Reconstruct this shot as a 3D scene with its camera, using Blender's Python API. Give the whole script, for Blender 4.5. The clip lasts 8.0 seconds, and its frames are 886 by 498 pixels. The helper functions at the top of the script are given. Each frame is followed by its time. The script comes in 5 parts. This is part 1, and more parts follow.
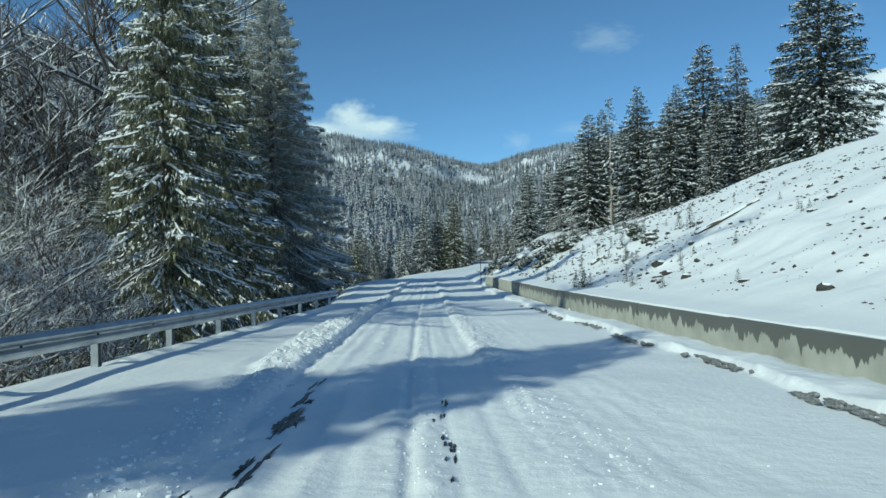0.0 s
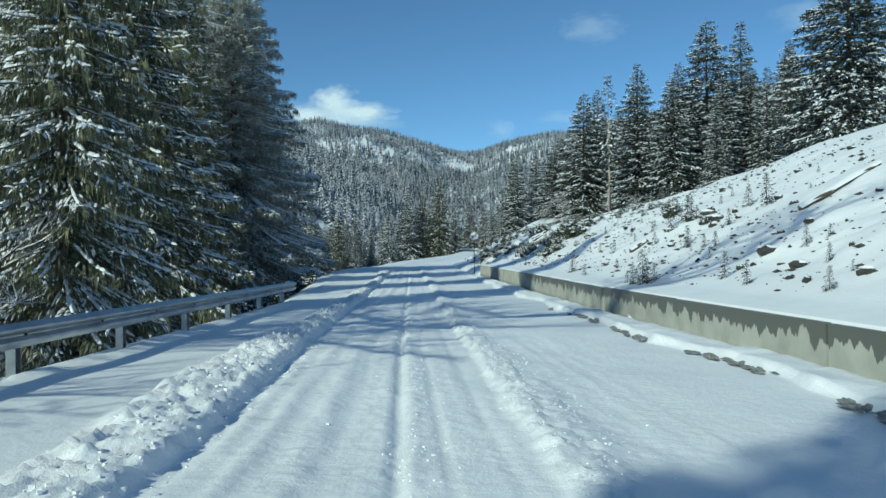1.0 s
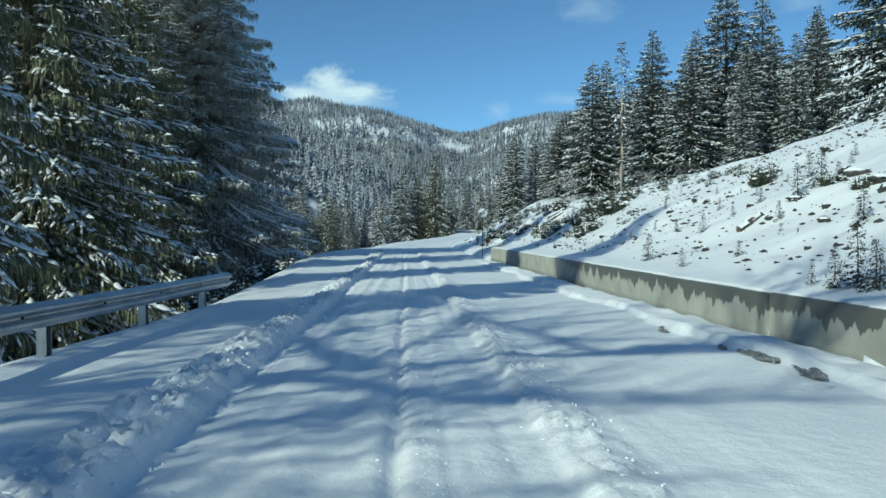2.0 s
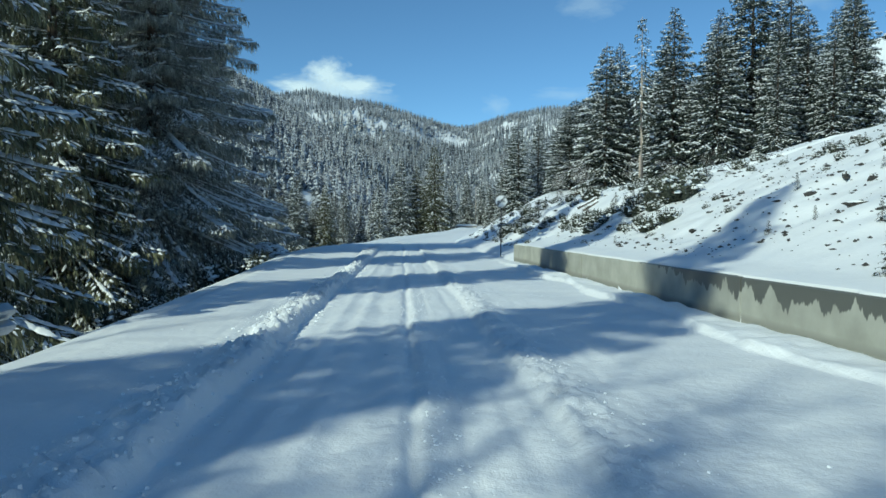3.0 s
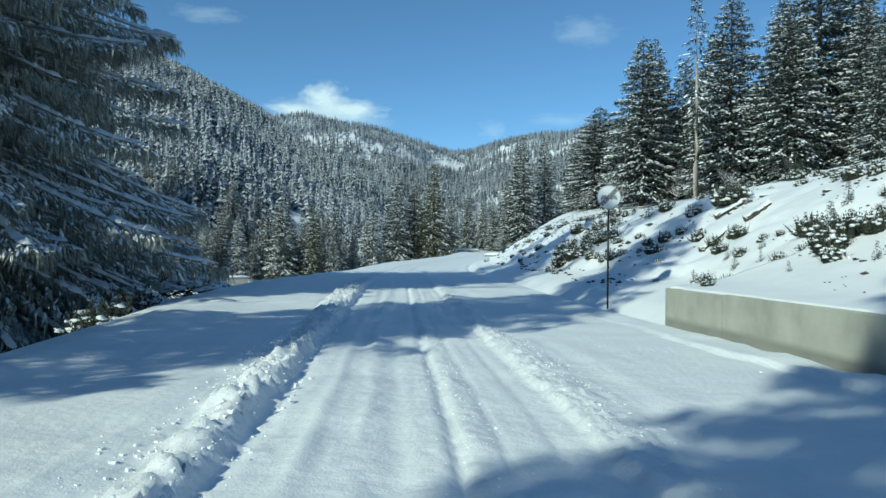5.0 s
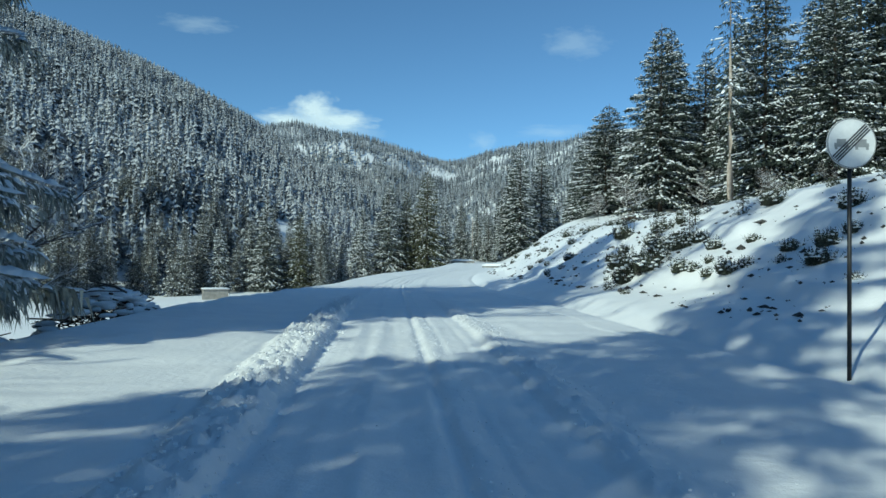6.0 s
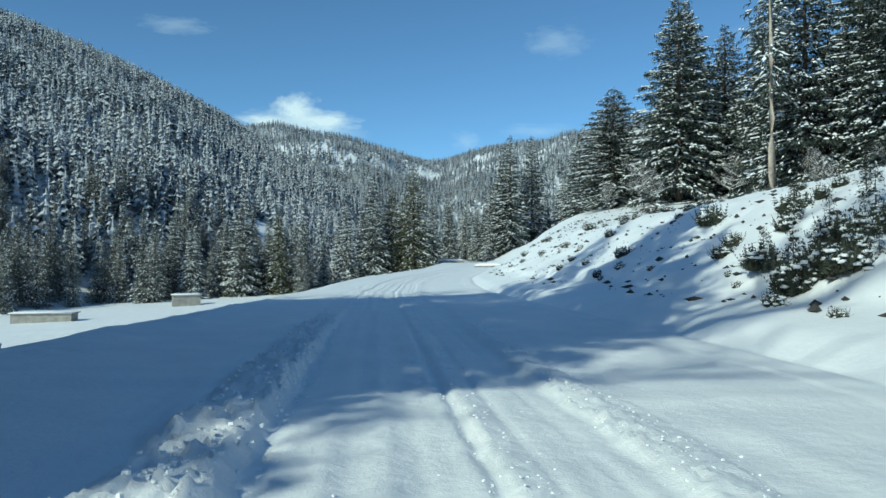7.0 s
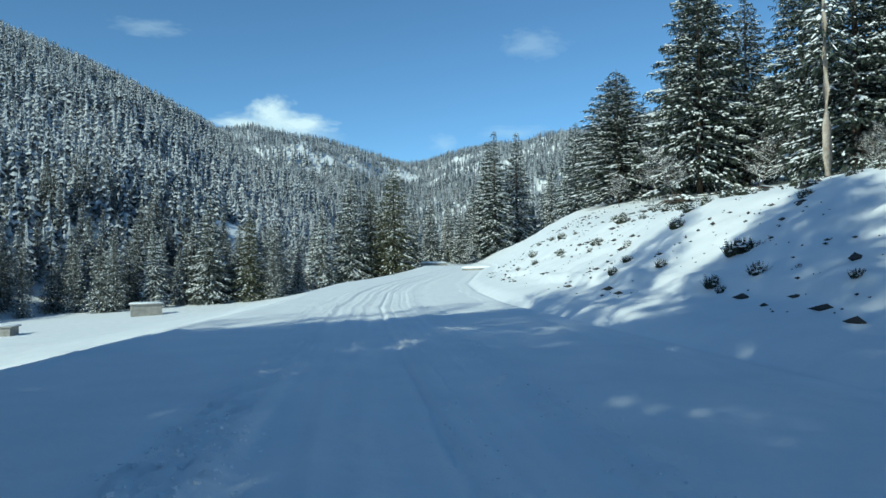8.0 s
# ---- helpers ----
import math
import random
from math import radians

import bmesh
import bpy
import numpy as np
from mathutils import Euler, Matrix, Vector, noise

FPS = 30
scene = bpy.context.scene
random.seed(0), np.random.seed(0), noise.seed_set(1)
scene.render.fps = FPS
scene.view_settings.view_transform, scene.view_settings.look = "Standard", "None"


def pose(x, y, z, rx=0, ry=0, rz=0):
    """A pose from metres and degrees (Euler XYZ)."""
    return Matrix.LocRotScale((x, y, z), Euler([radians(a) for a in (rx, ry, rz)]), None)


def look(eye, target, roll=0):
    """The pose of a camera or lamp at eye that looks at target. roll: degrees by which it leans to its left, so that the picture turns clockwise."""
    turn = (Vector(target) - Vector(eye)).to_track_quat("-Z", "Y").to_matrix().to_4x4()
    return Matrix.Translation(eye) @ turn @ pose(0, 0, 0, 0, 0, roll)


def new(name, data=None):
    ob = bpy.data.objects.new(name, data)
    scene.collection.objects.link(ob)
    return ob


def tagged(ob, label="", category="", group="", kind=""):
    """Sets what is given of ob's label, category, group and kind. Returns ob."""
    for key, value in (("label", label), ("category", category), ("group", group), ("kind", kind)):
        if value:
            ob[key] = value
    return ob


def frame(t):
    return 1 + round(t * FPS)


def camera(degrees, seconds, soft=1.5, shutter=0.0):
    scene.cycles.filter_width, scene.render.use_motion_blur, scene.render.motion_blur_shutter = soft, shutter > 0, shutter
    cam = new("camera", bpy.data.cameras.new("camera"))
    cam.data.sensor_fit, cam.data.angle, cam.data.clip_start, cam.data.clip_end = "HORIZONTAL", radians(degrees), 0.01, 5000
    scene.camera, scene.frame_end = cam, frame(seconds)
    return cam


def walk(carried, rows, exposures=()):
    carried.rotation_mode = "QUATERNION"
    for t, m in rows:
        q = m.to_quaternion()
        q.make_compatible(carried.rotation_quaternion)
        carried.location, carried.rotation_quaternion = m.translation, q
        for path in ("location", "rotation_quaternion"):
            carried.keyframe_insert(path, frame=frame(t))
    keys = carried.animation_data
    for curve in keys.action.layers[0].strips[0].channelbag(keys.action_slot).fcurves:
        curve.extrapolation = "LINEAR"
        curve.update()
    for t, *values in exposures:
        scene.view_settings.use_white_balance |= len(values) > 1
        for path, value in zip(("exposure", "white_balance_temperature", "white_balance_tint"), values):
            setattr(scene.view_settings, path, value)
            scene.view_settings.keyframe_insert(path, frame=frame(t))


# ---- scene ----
cam = camera(64.0, 8.0)
PATH = [
    (0, (0.957, 1.464, 1.673), (0.909, 3.463, 1.721), -1.2),
    (0.5, (0.732, 5.572, 1.635), (0.712, 7.572, 1.67), -0.8),
    (1, (0.373, 9.839, 1.597), (0.372, 11.839, 1.61), -0.6),
    (1.5, (0.128, 14.087, 1.549), (0.138, 16.087, 1.536), -0.2),
    (2, (-0.135, 18.635, 1.502), (-0.121, 20.635, 1.463), -0.2),
    (3.5, (-0.99, 32.217, 1.388), (-0.965, 34.216, 1.334), 0.4),
    (4, (-1.29, 36.89, 1.403), (-1.264, 38.889, 1.367), 0.4),
    (4.5, (-1.581, 41.596, 1.387), (-1.55, 43.596, 1.374), 0.5),
    (5, (-1.923, 46.534, 1.368), (-1.887, 48.534, 1.384), 0.7),
    (6.5, (-2.908, 61.623, 1.338), (-2.825, 63.621, 1.388), 0.5),
    (7, (-3.239, 66.824, 1.379), (-3.132, 68.821, 1.427), -0.0),
    (7.5, (-3.381, 71.977, 1.44), (-3.247, 73.972, 1.492), -0.3),
    (8, (-3.678, 77.245, 1.47), (-3.51, 79.237, 1.525), -0.6),
]
walk(cam, [(t, look(eye, target, roll)) for t, eye, target, roll in PATH], [(0, -0.1, 6000, -14), (3, 0.0, 6000, -14), (5, 0.05, 6000, -14), (6.5, 0.0, 6000, -14), (8, 0.12, 6000, -14)])

# ---- light ----
SUN_FROM = Vector((-0.61, -0.68, 0.57)).normalized()
SUN_EL = math.asin(SUN_FROM.z)
world = bpy.data.worlds.new("sky")
scene.world = world
world.use_nodes = True
wn = world.node_tree.nodes
sky = wn.new("ShaderNodeTexSky")
sky.sky_type = "NISHITA"
sky.sun_disc = False
sky.sun_elevation = SUN_EL
sky.sun_rotation = math.atan2(SUN_FROM.x, SUN_FROM.y)
sky.altitude = 2800
sky.air_density = 1.0
sky.dust_density = 0.0
sky.ozone_density = 5.0
wn["Background"].inputs["Strength"].default_value = 0.13
world.node_tree.links.new(sky.outputs["Color"], wn["Background"].inputs["Color"])
sun_data = bpy.data.lights.new("sun", "SUN")
sun_data.energy = 3.7
sun_data.angle = radians(0.55)
sun_data.color = (1.0, 0.94, 0.83)
sun = new("sun", sun_data)
sun.matrix_world = look((0, 0, 80), tuple(Vector((0, 0, 80)) - SUN_FROM))

# ---- materials ----


def material(name, rough=0.8, metal=0.0):
    m = bpy.data.materials.new(name)
    m.use_nodes = True
    b = m.node_tree.nodes["Principled BSDF"]
    b.inputs["Roughness"].default_value = rough
    b.inputs["Metallic"].default_value = metal
    return m, m.node_tree.nodes, m.node_tree.links, b


def ramp(nodes, stops):
    r = nodes.new("ShaderNodeValToRGB")
    while len(r.color_ramp.elements) < len(stops):
        r.color_ramp.elements.new(0.5)
    for e, (p, c) in zip(r.color_ramp.elements, stops):
        e.position = p
        e.color = (*c, 1) if len(c) == 3 else c
    return r


def noise_node(nodes, links, scale, detail=4, coord="Position", rough=0.55):
    g = nodes.new("ShaderNodeNewGeometry") if coord == "Position" else nodes.new("ShaderNodeTexCoord")
    n = nodes.new("ShaderNodeTexNoise")
    n.inputs["Scale"].default_value = scale
    n.inputs["Detail"].default_value = detail
    n.inputs["Roughness"].default_value = rough
    links.new(g.outputs[coord], n.inputs["Vector"])
    return n


def bump(nodes, links, bsdf, sources, distance=0.02):
    last = None
    for n, strength in sources:
        b = nodes.new("ShaderNodeBump")
        b.inputs["Strength"].default_value = strength
        b.inputs["Distance"].default_value = distance
        links.new(n.outputs[0], b.inputs["Height"])
        if last:
            links.new(last.outputs["Normal"], b.inputs["Normal"])
        last = b
    links.new(last.outputs["Normal"], bsdf.inputs["Normal"])


def plain(name, low, high, scale, rough=0.8, metal=0.0, bumps=0.3, coord="Object", distance=0.01):
    m, n, l, b = material(name, rough, metal)
    a = noise_node(n, l, scale, 5, coord)
    c = noise_node(n, l, scale * 7, 3, coord)
    add = n.new("ShaderNodeMath")
    add.operation = "MULTIPLY_ADD"
    add.inputs[1].default_value = 0.35
    l.new(c.outputs[0], add.inputs[0])
    l.new(a.outputs[0], add.inputs[2])
    r = ramp(n, [(0.45, low), (0.9, high)])
    l.new(add.outputs[0], r.inputs[0])
    l.new(r.outputs[0], b.inputs["Base Color"])
    bump(n, l, b, [(a, bumps), (c, bumps * 0.7)], distance)
    return m


def snow_material(name, bright=0.9, grain=0.22, soft=0.3):
    m, n, l, b = material(name, 0.55)
    a = noise_node(n, l, 0.9, 5)
    c = noise_node(n, l, 9.0, 4)
    f = noise_node(n, l, 60.0, 2)
    d = noise_node(n, l, 2.6, 5)
    r = ramp(n, [(0.3, (bright - 0.08, bright - 0.06, bright - 0.03)), (0.7, (bright, bright + 0.01, bright + 0.02))])
    l.new(a.outputs[0], r.inputs[0])
    l.new(r.outputs[0], b.inputs["Base Color"])
    bump(n, l, b, [(d, soft * 0.75), (c, soft), (f, grain)], 0.04)
    return m


def needles_material(name, low, high, dead):
    m, n, l, b = material(name, 0.75)
    g = n.new("ShaderNodeNewGeometry")
    r = ramp(n, [(0.0, low), (0.7, high), (0.93, high), (1.0, dead)])
    l.new(g.outputs["Random Per Island"], r.inputs[0])
    a = noise_node(n, l, 0.5, 3)
    mix = n.new("ShaderNodeMix")
    mix.data_type = "RGBA"
    mix.blend_type = "MULTIPLY"
    mix.inputs["Factor"].default_value = 0.7
    r2 = ramp(n, [(0.35, (0.55, 0.55, 0.5)), (0.65, (1.25, 1.2, 1.1))])
    l.new(a.outputs[0], r2.inputs[0])
    l.new(r.outputs[0], mix.inputs["A"])
    l.new(r2.outputs[0], mix.inputs["B"])
    l.new(mix.outputs["Result"], b.inputs["Base Color"])
    return m


def forest_material(name, green, snow_amount, cover):
    """Boughs green, or white where snow lies on their upper sides; stands of bare brown wood among them."""
    m, n, l, b = material(name, 0.8)
    a = noise_node(n, l, 0.9, 4)
    stand = noise_node(n, l, 0.016, 4)
    g = n.new("ShaderNodeNewGeometry")
    sep = n.new("ShaderNodeSeparateXYZ")
    l.new(g.outputs["Normal"], sep.inputs[0])
    top = n.new("ShaderNodeMath")
    top.operation = "ABSOLUTE"
    l.new(sep.outputs["Z"], top.inputs[0])
    total = a.outputs[0]
    for value, weight in ((top.outputs[0], 0.3), (stand.outputs[0], 0.35), (g.outputs["Random Per Island"], 0.55)):
        add = n.new("ShaderNodeMath")
        add.operation = "MULTIPLY_ADD"
        add.inputs[1].default_value = weight
        l.new(value, add.inputs[0])
        l.new(total, add.inputs[2])
        total = add.outputs[0]
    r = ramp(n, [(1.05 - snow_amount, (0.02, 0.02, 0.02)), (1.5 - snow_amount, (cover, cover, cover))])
    l.new(total, r.inputs[0])
    r2 = ramp(n, [(0.0, [v * 0.6 for v in green]), (0.6, green), (1.0, [v * 1.5 for v in green])])
    l.new(g.outputs["Random Per Island"], r2.inputs[0])
    bare = ramp(n, [(0.56, (0, 0, 0)), (0.64, (0.75, 0.75, 0.75))])
    l.new(stand.outputs[0], bare.inputs[0])
    wood = n.new("ShaderNodeMix")
    wood.data_type = "RGBA"
    l.new(bare.outputs[0], wood.inputs["Factor"])
    l.new(r2.outputs[0], wood.inputs["A"])
    wood.inputs["B"].default_value = (0.135, 0.128, 0.128, 1)
    mix = n.new("ShaderNodeMix")
    mix.data_type = "RGBA"
    l.new(r.outputs[0], mix.inputs["Factor"])
    l.new(wood.outputs["Result"], mix.inputs["A"])
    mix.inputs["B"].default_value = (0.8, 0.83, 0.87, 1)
    l.new(mix.outputs["Result"], b.inputs["Base Color"])
    return m


def concrete_material():
    """Cast concrete, wet in drips below its top edge where the snow behind it melts."""
    m, n, l, b = material("concrete", 0.85)
    g = n.new("ShaderNodeNewGeometry")
    tc = n.new("ShaderNodeTexCoord")
    a = noise_node(n, l, 1.6, 5)
    fine = noise_node(n, l, 28, 4)
    base = ramp(n, [(0.3, (0.3, 0.3, 0.262)), (0.7, (0.43, 0.43, 0.38))])
    l.new(a.outputs[0], base.inputs[0])
    stretch = n.new("ShaderNodeMapping")
    stretch.inputs["Scale"].default_value = (0.0, 2.6, 0.12)
    l.new(g.outputs["Position"], stretch.inputs[0])
    drip = n.new("ShaderNodeTexNoise")
    drip.inputs["Scale"].default_value = 1.0
    drip.inputs["Detail"].default_value = 4
    drip.inputs["Roughness"].default_value = 0.62
    l.new(stretch.outputs[0], drip.inputs["Vector"])
    sep = n.new("ShaderNodeSeparateXYZ")
    l.new(tc.outputs["Object"], sep.inputs[0])
    depth = n.new("ShaderNodeMapRange")
    depth.inputs["From Min"].default_value = 0.32
    depth.inputs["From Max"].default_value = 0.68
    depth.inputs["To Min"].default_value = 0.04
    depth.inputs["To Max"].default_value = 0.44
    l.new(drip.outputs[0], depth.inputs["Value"])
    seppos = n.new("ShaderNodeSeparateXYZ")
    l.new(g.outputs["Position"], seppos.inputs[0])
    along = n.new("ShaderNodeMapRange")
    along.inputs["From Min"].default_value = 40
    along.inputs["From Max"].default_value = 46
    along.inputs["To Min"].default_value = 0.0
    along.inputs["To Max"].default_value = -0.6
    l.new(seppos.outputs["Y"], along.inputs["Value"])
    reach = n.new("ShaderNodeMath")
    reach.operation = "ADD"
    l.new(sep.outputs["Z"], reach.inputs[0])
    l.new(depth.outputs[0], reach.inputs[1])
    reach2 = n.new("ShaderNodeMath")
    reach2.operation = "ADD"
    l.new(reach.outputs[0], reach2.inputs[0])
    l.new(along.outputs[0], reach2.inputs[1])
    wet = n.new("ShaderNodeMapRange")
    wet.inputs["From Min"].default_value = -0.012
    wet.inputs["From Max"].default_value = 0.012
    l.new(reach2.outputs[0], wet.inputs["Value"])
    foot = n.new("ShaderNodeMapRange")
    foot.inputs["From Min"].default_value = -0.56
    foot.inputs["From Max"].default_value = -0.66
    l.new(sep.outputs["Z"], foot.inputs["Value"])
    damp = n.new("ShaderNodeMath")
    damp.operation = "MULTIPLY"
    l.new(foot.outputs[0], damp.inputs[0])
    l.new(a.outputs[0], damp.inputs[1])
    both = n.new("ShaderNodeMath")
    both.operation = "MAXIMUM"
    l.new(wet.outputs[0], both.inputs[0])
    l.new(damp.outputs[0], both.inputs[1])
    mix = n.new("ShaderNodeMix")
    mix.data_type = "RGBA"
    l.new(both.outputs[0], mix.inputs["Factor"])
    l.new(base.outputs[0], mix.inputs["A"])
    mix.inputs["B"].default_value = (0.11, 0.112, 0.1, 1)
    l.new(mix.outputs["Result"], b.inputs["Base Color"])
    gloss = n.new("ShaderNodeMapRange")
    gloss.inputs["To Min"].default_value = 0.88
    gloss.inputs["To Max"].default_value = 0.45
    l.new(wet.outputs[0], gloss.inputs["Value"])
    l.new(gloss.outputs[0], b.inputs["Roughness"])
    bump(n, l, b, [(a, 0.15), (fine, 0.25)], 0.006)
    return m


SNOW = snow_material("snow", 0.88, 0.12, 0.26)
ROAD_SNOW = snow_material("driven_snow", 0.86, 0.16, 0.34)
TREE_SNOW = snow_material("tree_snow", 0.87)
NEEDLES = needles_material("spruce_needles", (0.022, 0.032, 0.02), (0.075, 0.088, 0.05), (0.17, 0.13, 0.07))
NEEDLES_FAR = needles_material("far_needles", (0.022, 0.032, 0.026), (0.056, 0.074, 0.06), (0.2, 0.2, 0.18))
JUNIPER = needles_material("juniper", (0.018, 0.025, 0.018), (0.05, 0.06, 0.042), (0.12, 0.09, 0.065))
NEEDLES_OLIVE = needles_material("olive_needles", (0.07, 0.08, 0.055), (0.18, 0.19, 0.115), (0.3, 0.26, 0.19))
# Frost grey, its colour raised further to lift the crowns' own shade.
NEEDLES_BLUE = needles_material("frosted_lifted_needles", (0.15, 0.165, 0.155), (0.38, 0.405, 0.385), (0.6, 0.62, 0.62))
NEEDLES_RIME = needles_material("rimed_needles", (0.08, 0.09, 0.088), (0.2, 0.215, 0.21), (0.42, 0.43, 0.43))
NEEDLES_FROST = needles_material("frost_green_needles", (0.045, 0.056, 0.052), (0.115, 0.13, 0.115), (0.28, 0.29, 0.28))
NEEDLES_MOSS = needles_material("moss_green_needles", (0.042, 0.05, 0.03), (0.11, 0.115, 0.062), (0.2, 0.17, 0.11))
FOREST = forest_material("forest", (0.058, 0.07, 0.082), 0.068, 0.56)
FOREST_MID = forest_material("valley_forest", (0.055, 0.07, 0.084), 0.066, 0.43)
# Paler, bluer green: the haze of distance is put into its base colour.
FOREST_FAR_HAZED = forest_material("far_forest_hazed", (0.08, 0.097, 0.12), 0.068, 0.36)
BARK = plain("bark", (0.045, 0.033, 0.025), (0.14, 0.105, 0.08), 6, 0.9, bumps=0.8)
PALE_BARK = plain("pale_bark", (0.22, 0.17, 0.13), (0.5, 0.44, 0.38), 3, 0.85, bumps=0.6)
TWIGS = plain("twigs", (0.04, 0.032, 0.028), (0.12, 0.095, 0.08), 4, 0.85)
DEADWOOD = plain("deadwood", (0.03, 0.025, 0.02), (0.13, 0.1, 0.075), 5, 0.9, bumps=0.8)
STEEL = plain("galvanised_steel", (0.3, 0.32, 0.34), (0.5, 0.52, 0.54), 3, 0.42, 0.85, bumps=0.08)
DARK_STEEL = plain("dark_steel", (0.02, 0.02, 0.022), (0.05, 0.05, 0.055), 8, 0.5, 0.6, bumps=0.1)
SIGN_WHITE = plain("sign_white", (0.62, 0.63, 0.64), (0.76, 0.77, 0.78), 5, 0.4, bumps=0.02)
SIGN_BLACK = plain("sign_black", (0.015, 0.015, 0.017), (0.04, 0.04, 0.045), 8, 0.5, bumps=0.02)
SIGN_GREY = plain("sign_grey", (0.2, 0.21, 0.22), (0.3, 0.31, 0.32), 8, 0.5, bumps=0.02)
CONCRETE = concrete_material()
OLD_WALL = plain("old_plaster", (0.19, 0.18, 0.165), (0.35, 0.33, 0.3), 1.2, 0.9, bumps=0.3)
ASPHALT = plain("wet_asphalt", (0.012, 0.013, 0.016), (0.05, 0.052, 0.056), 30, 0.3, bumps=0.5)
DARK_SOIL = plain("frozen_soil", (0.022, 0.021, 0.02), (0.075, 0.071, 0.066), 6, 0.9, bumps=0.9, distance=0.03)
DIRTY_SNOW = plain("dirty_snow", (0.1, 0.1, 0.097), (0.34, 0.35, 0.355), 5, 0.8, bumps=0.8, distance=0.03)

# ---- the lie of the land ----
RNG = np.random.default_rng(7)
LATTICE = RNG.random((257, 257))


def vnoise(x, y):
    """Smooth value noise of 0 to 1, one cell to the metre."""
    xi, yi = np.floor(x).astype(int), np.floor(y).astype(int)
    fx, fy = x - xi, y - yi
    fx, fy = fx * fx * (3 - 2 * fx), fy * fy * (3 - 2 * fy)
    a, b = LATTICE[xi % 256, yi % 256], LATTICE[(xi + 1) % 256, yi % 256]
    c, d = LATTICE[xi % 256, (yi + 1) % 256], LATTICE[(xi + 1) % 256, (yi + 1) % 256]
    return (a * (1 - fx) + b * fx) * (1 - fy) + (c * (1 - fx) + d * fx) * fy


def fbm(x, y, octaves=4):
    out, amp, total = 0.0, 1.0, 0.0
    for k in range(octaves):
        out = out + amp * vnoise(x * 2**k + 17.3 * k, y * 2**k + 5.1 * k)
        total, amp = total + amp, amp * 0.5
    return out / total


def smooth(a, b, v):
    t = np.clip((v - a) / (b - a), 0, 1)
    return t * t * (3 - 2 * t)


def lane(y):
    """The x of the middle of the driven lane."""
    return np.interp(y, [-300, 1.5, 10, 19, 32, 46.5, 61.6, 77, 92, 105, 120, 135, 160, 200, 240, 285, 330, 400],
                     [12, 0.96, 0.37, -0.15, -1.0, -1.92, -2.9, -3.68, -4.3, -4.6, -4.2, -3.0, 0.8, 7, 12, 15, 10, -10])


def road_z(y):
    return np.interp(y, [-300, 0, 10, 19, 32, 46, 62, 72, 78, 95, 110, 150, 200, 285, 400, 700],
                     [4, 0.25, 0.17, 0.08, -0.03, -0.05, -0.07, 0.02, 0.06, 0.02, -0.05, 0.35, 1.1, 2.6, 6, 10])


def wall_u(y):
    """The roadside face of the concrete wall, or the foot of the bank, beside the lane."""
    return np.interp(y, [-20, 10, 24, 61, 70, 120, 300], [5.3, 5.4, 5.35, 5.95, 5.7, 6.2, 6.5])


def wall_top(y):
    return np.interp(y, [-20, 10, 20, 28, 61], [0.78, 0.70, 0.665, 0.65, 0.73])


WALL_END = 61.4
RAIL_X, RAIL_END = -4.85, 34.6


def left_edge(y):
    return np.interp(y, [-300, 0, 36, 45, 53, 68, 76, 90, 105, 120, 140, 160, 200, 285, 400], [5, -5.25, -5.25, -6.3, -7.3, -9.4, -9.8, -9.3, -8.8, -8.6, -7.6, -4.5, 1.5, 9, -15])


def ridge(x, y, points, fall, spurs=0.0):
    """A crest through points (x, y, z), falling off to both sides, its flanks cut into spurs and gullies."""
    best = np.full(np.shape(x), -1e3)
    cut = spurs * (np.abs(fbm(x / 150 + 1.7, y / 150 + 6.2, 4) - 0.5) * 2 - 0.25)
    for (x0, y0, z0), (x1, y1, z1) in zip(points, points[1:]):
        dx, dy = x1 - x0, y1 - y0
        t = np.clip(((x - x0) * dx + (y - y0) * dy) / (dx * dx + dy * dy), 0, 1)
        far = np.hypot(x - x0 - t * dx, y - y0 - t * dy)
        best = np.maximum(best, z0 + t * (z1 - z0) - fall * (np.sqrt(far * far + 900) - 30) + cut * smooth(10, 160, far))
    return best


def mountains(x, y):
    wobble = 14 * (fbm(x / 90 + 3, y / 90 + 9, 4) - 0.5)
    a = ridge(x, y, [(-900, 100, 330), (-306, 434, 166), (-272, 588, 169), (-247, 664, 163), (-215, 718, 150), (-175, 754, 125), (-151, 792, 105), (-117, 858, 84), (-92, 927, 66), (-40, 1000, 38), (0, 1060, 20)], 0.6, 26)
    b = ridge(x, y, [(-700, 1500, 330), (-300, 1395, 262), (-240, 1370, 266), (-190, 1400, 258), (-130, 1430, 248), (-33, 1490, 226), (40, 1640, 222), (97, 1760, 234)], 0.42, 60)
    c = ridge(x, y, [(97, 1760, 234), (118, 1560, 220), (145, 1430, 228), (200, 1350, 226), (285, 1278, 222), (520, 1050, 250), (900, 700, 330)], 0.42, 60)
    d = ridge(x, y, [(-190, 1400, 220), (-120, 1200, 150), (-60, 1120, 110), (10, 1080, 60)], 0.5, 20)
    high = np.maximum(np.maximum(a, b), np.maximum(c, d))
    return high + wobble * smooth(0, 80, high)


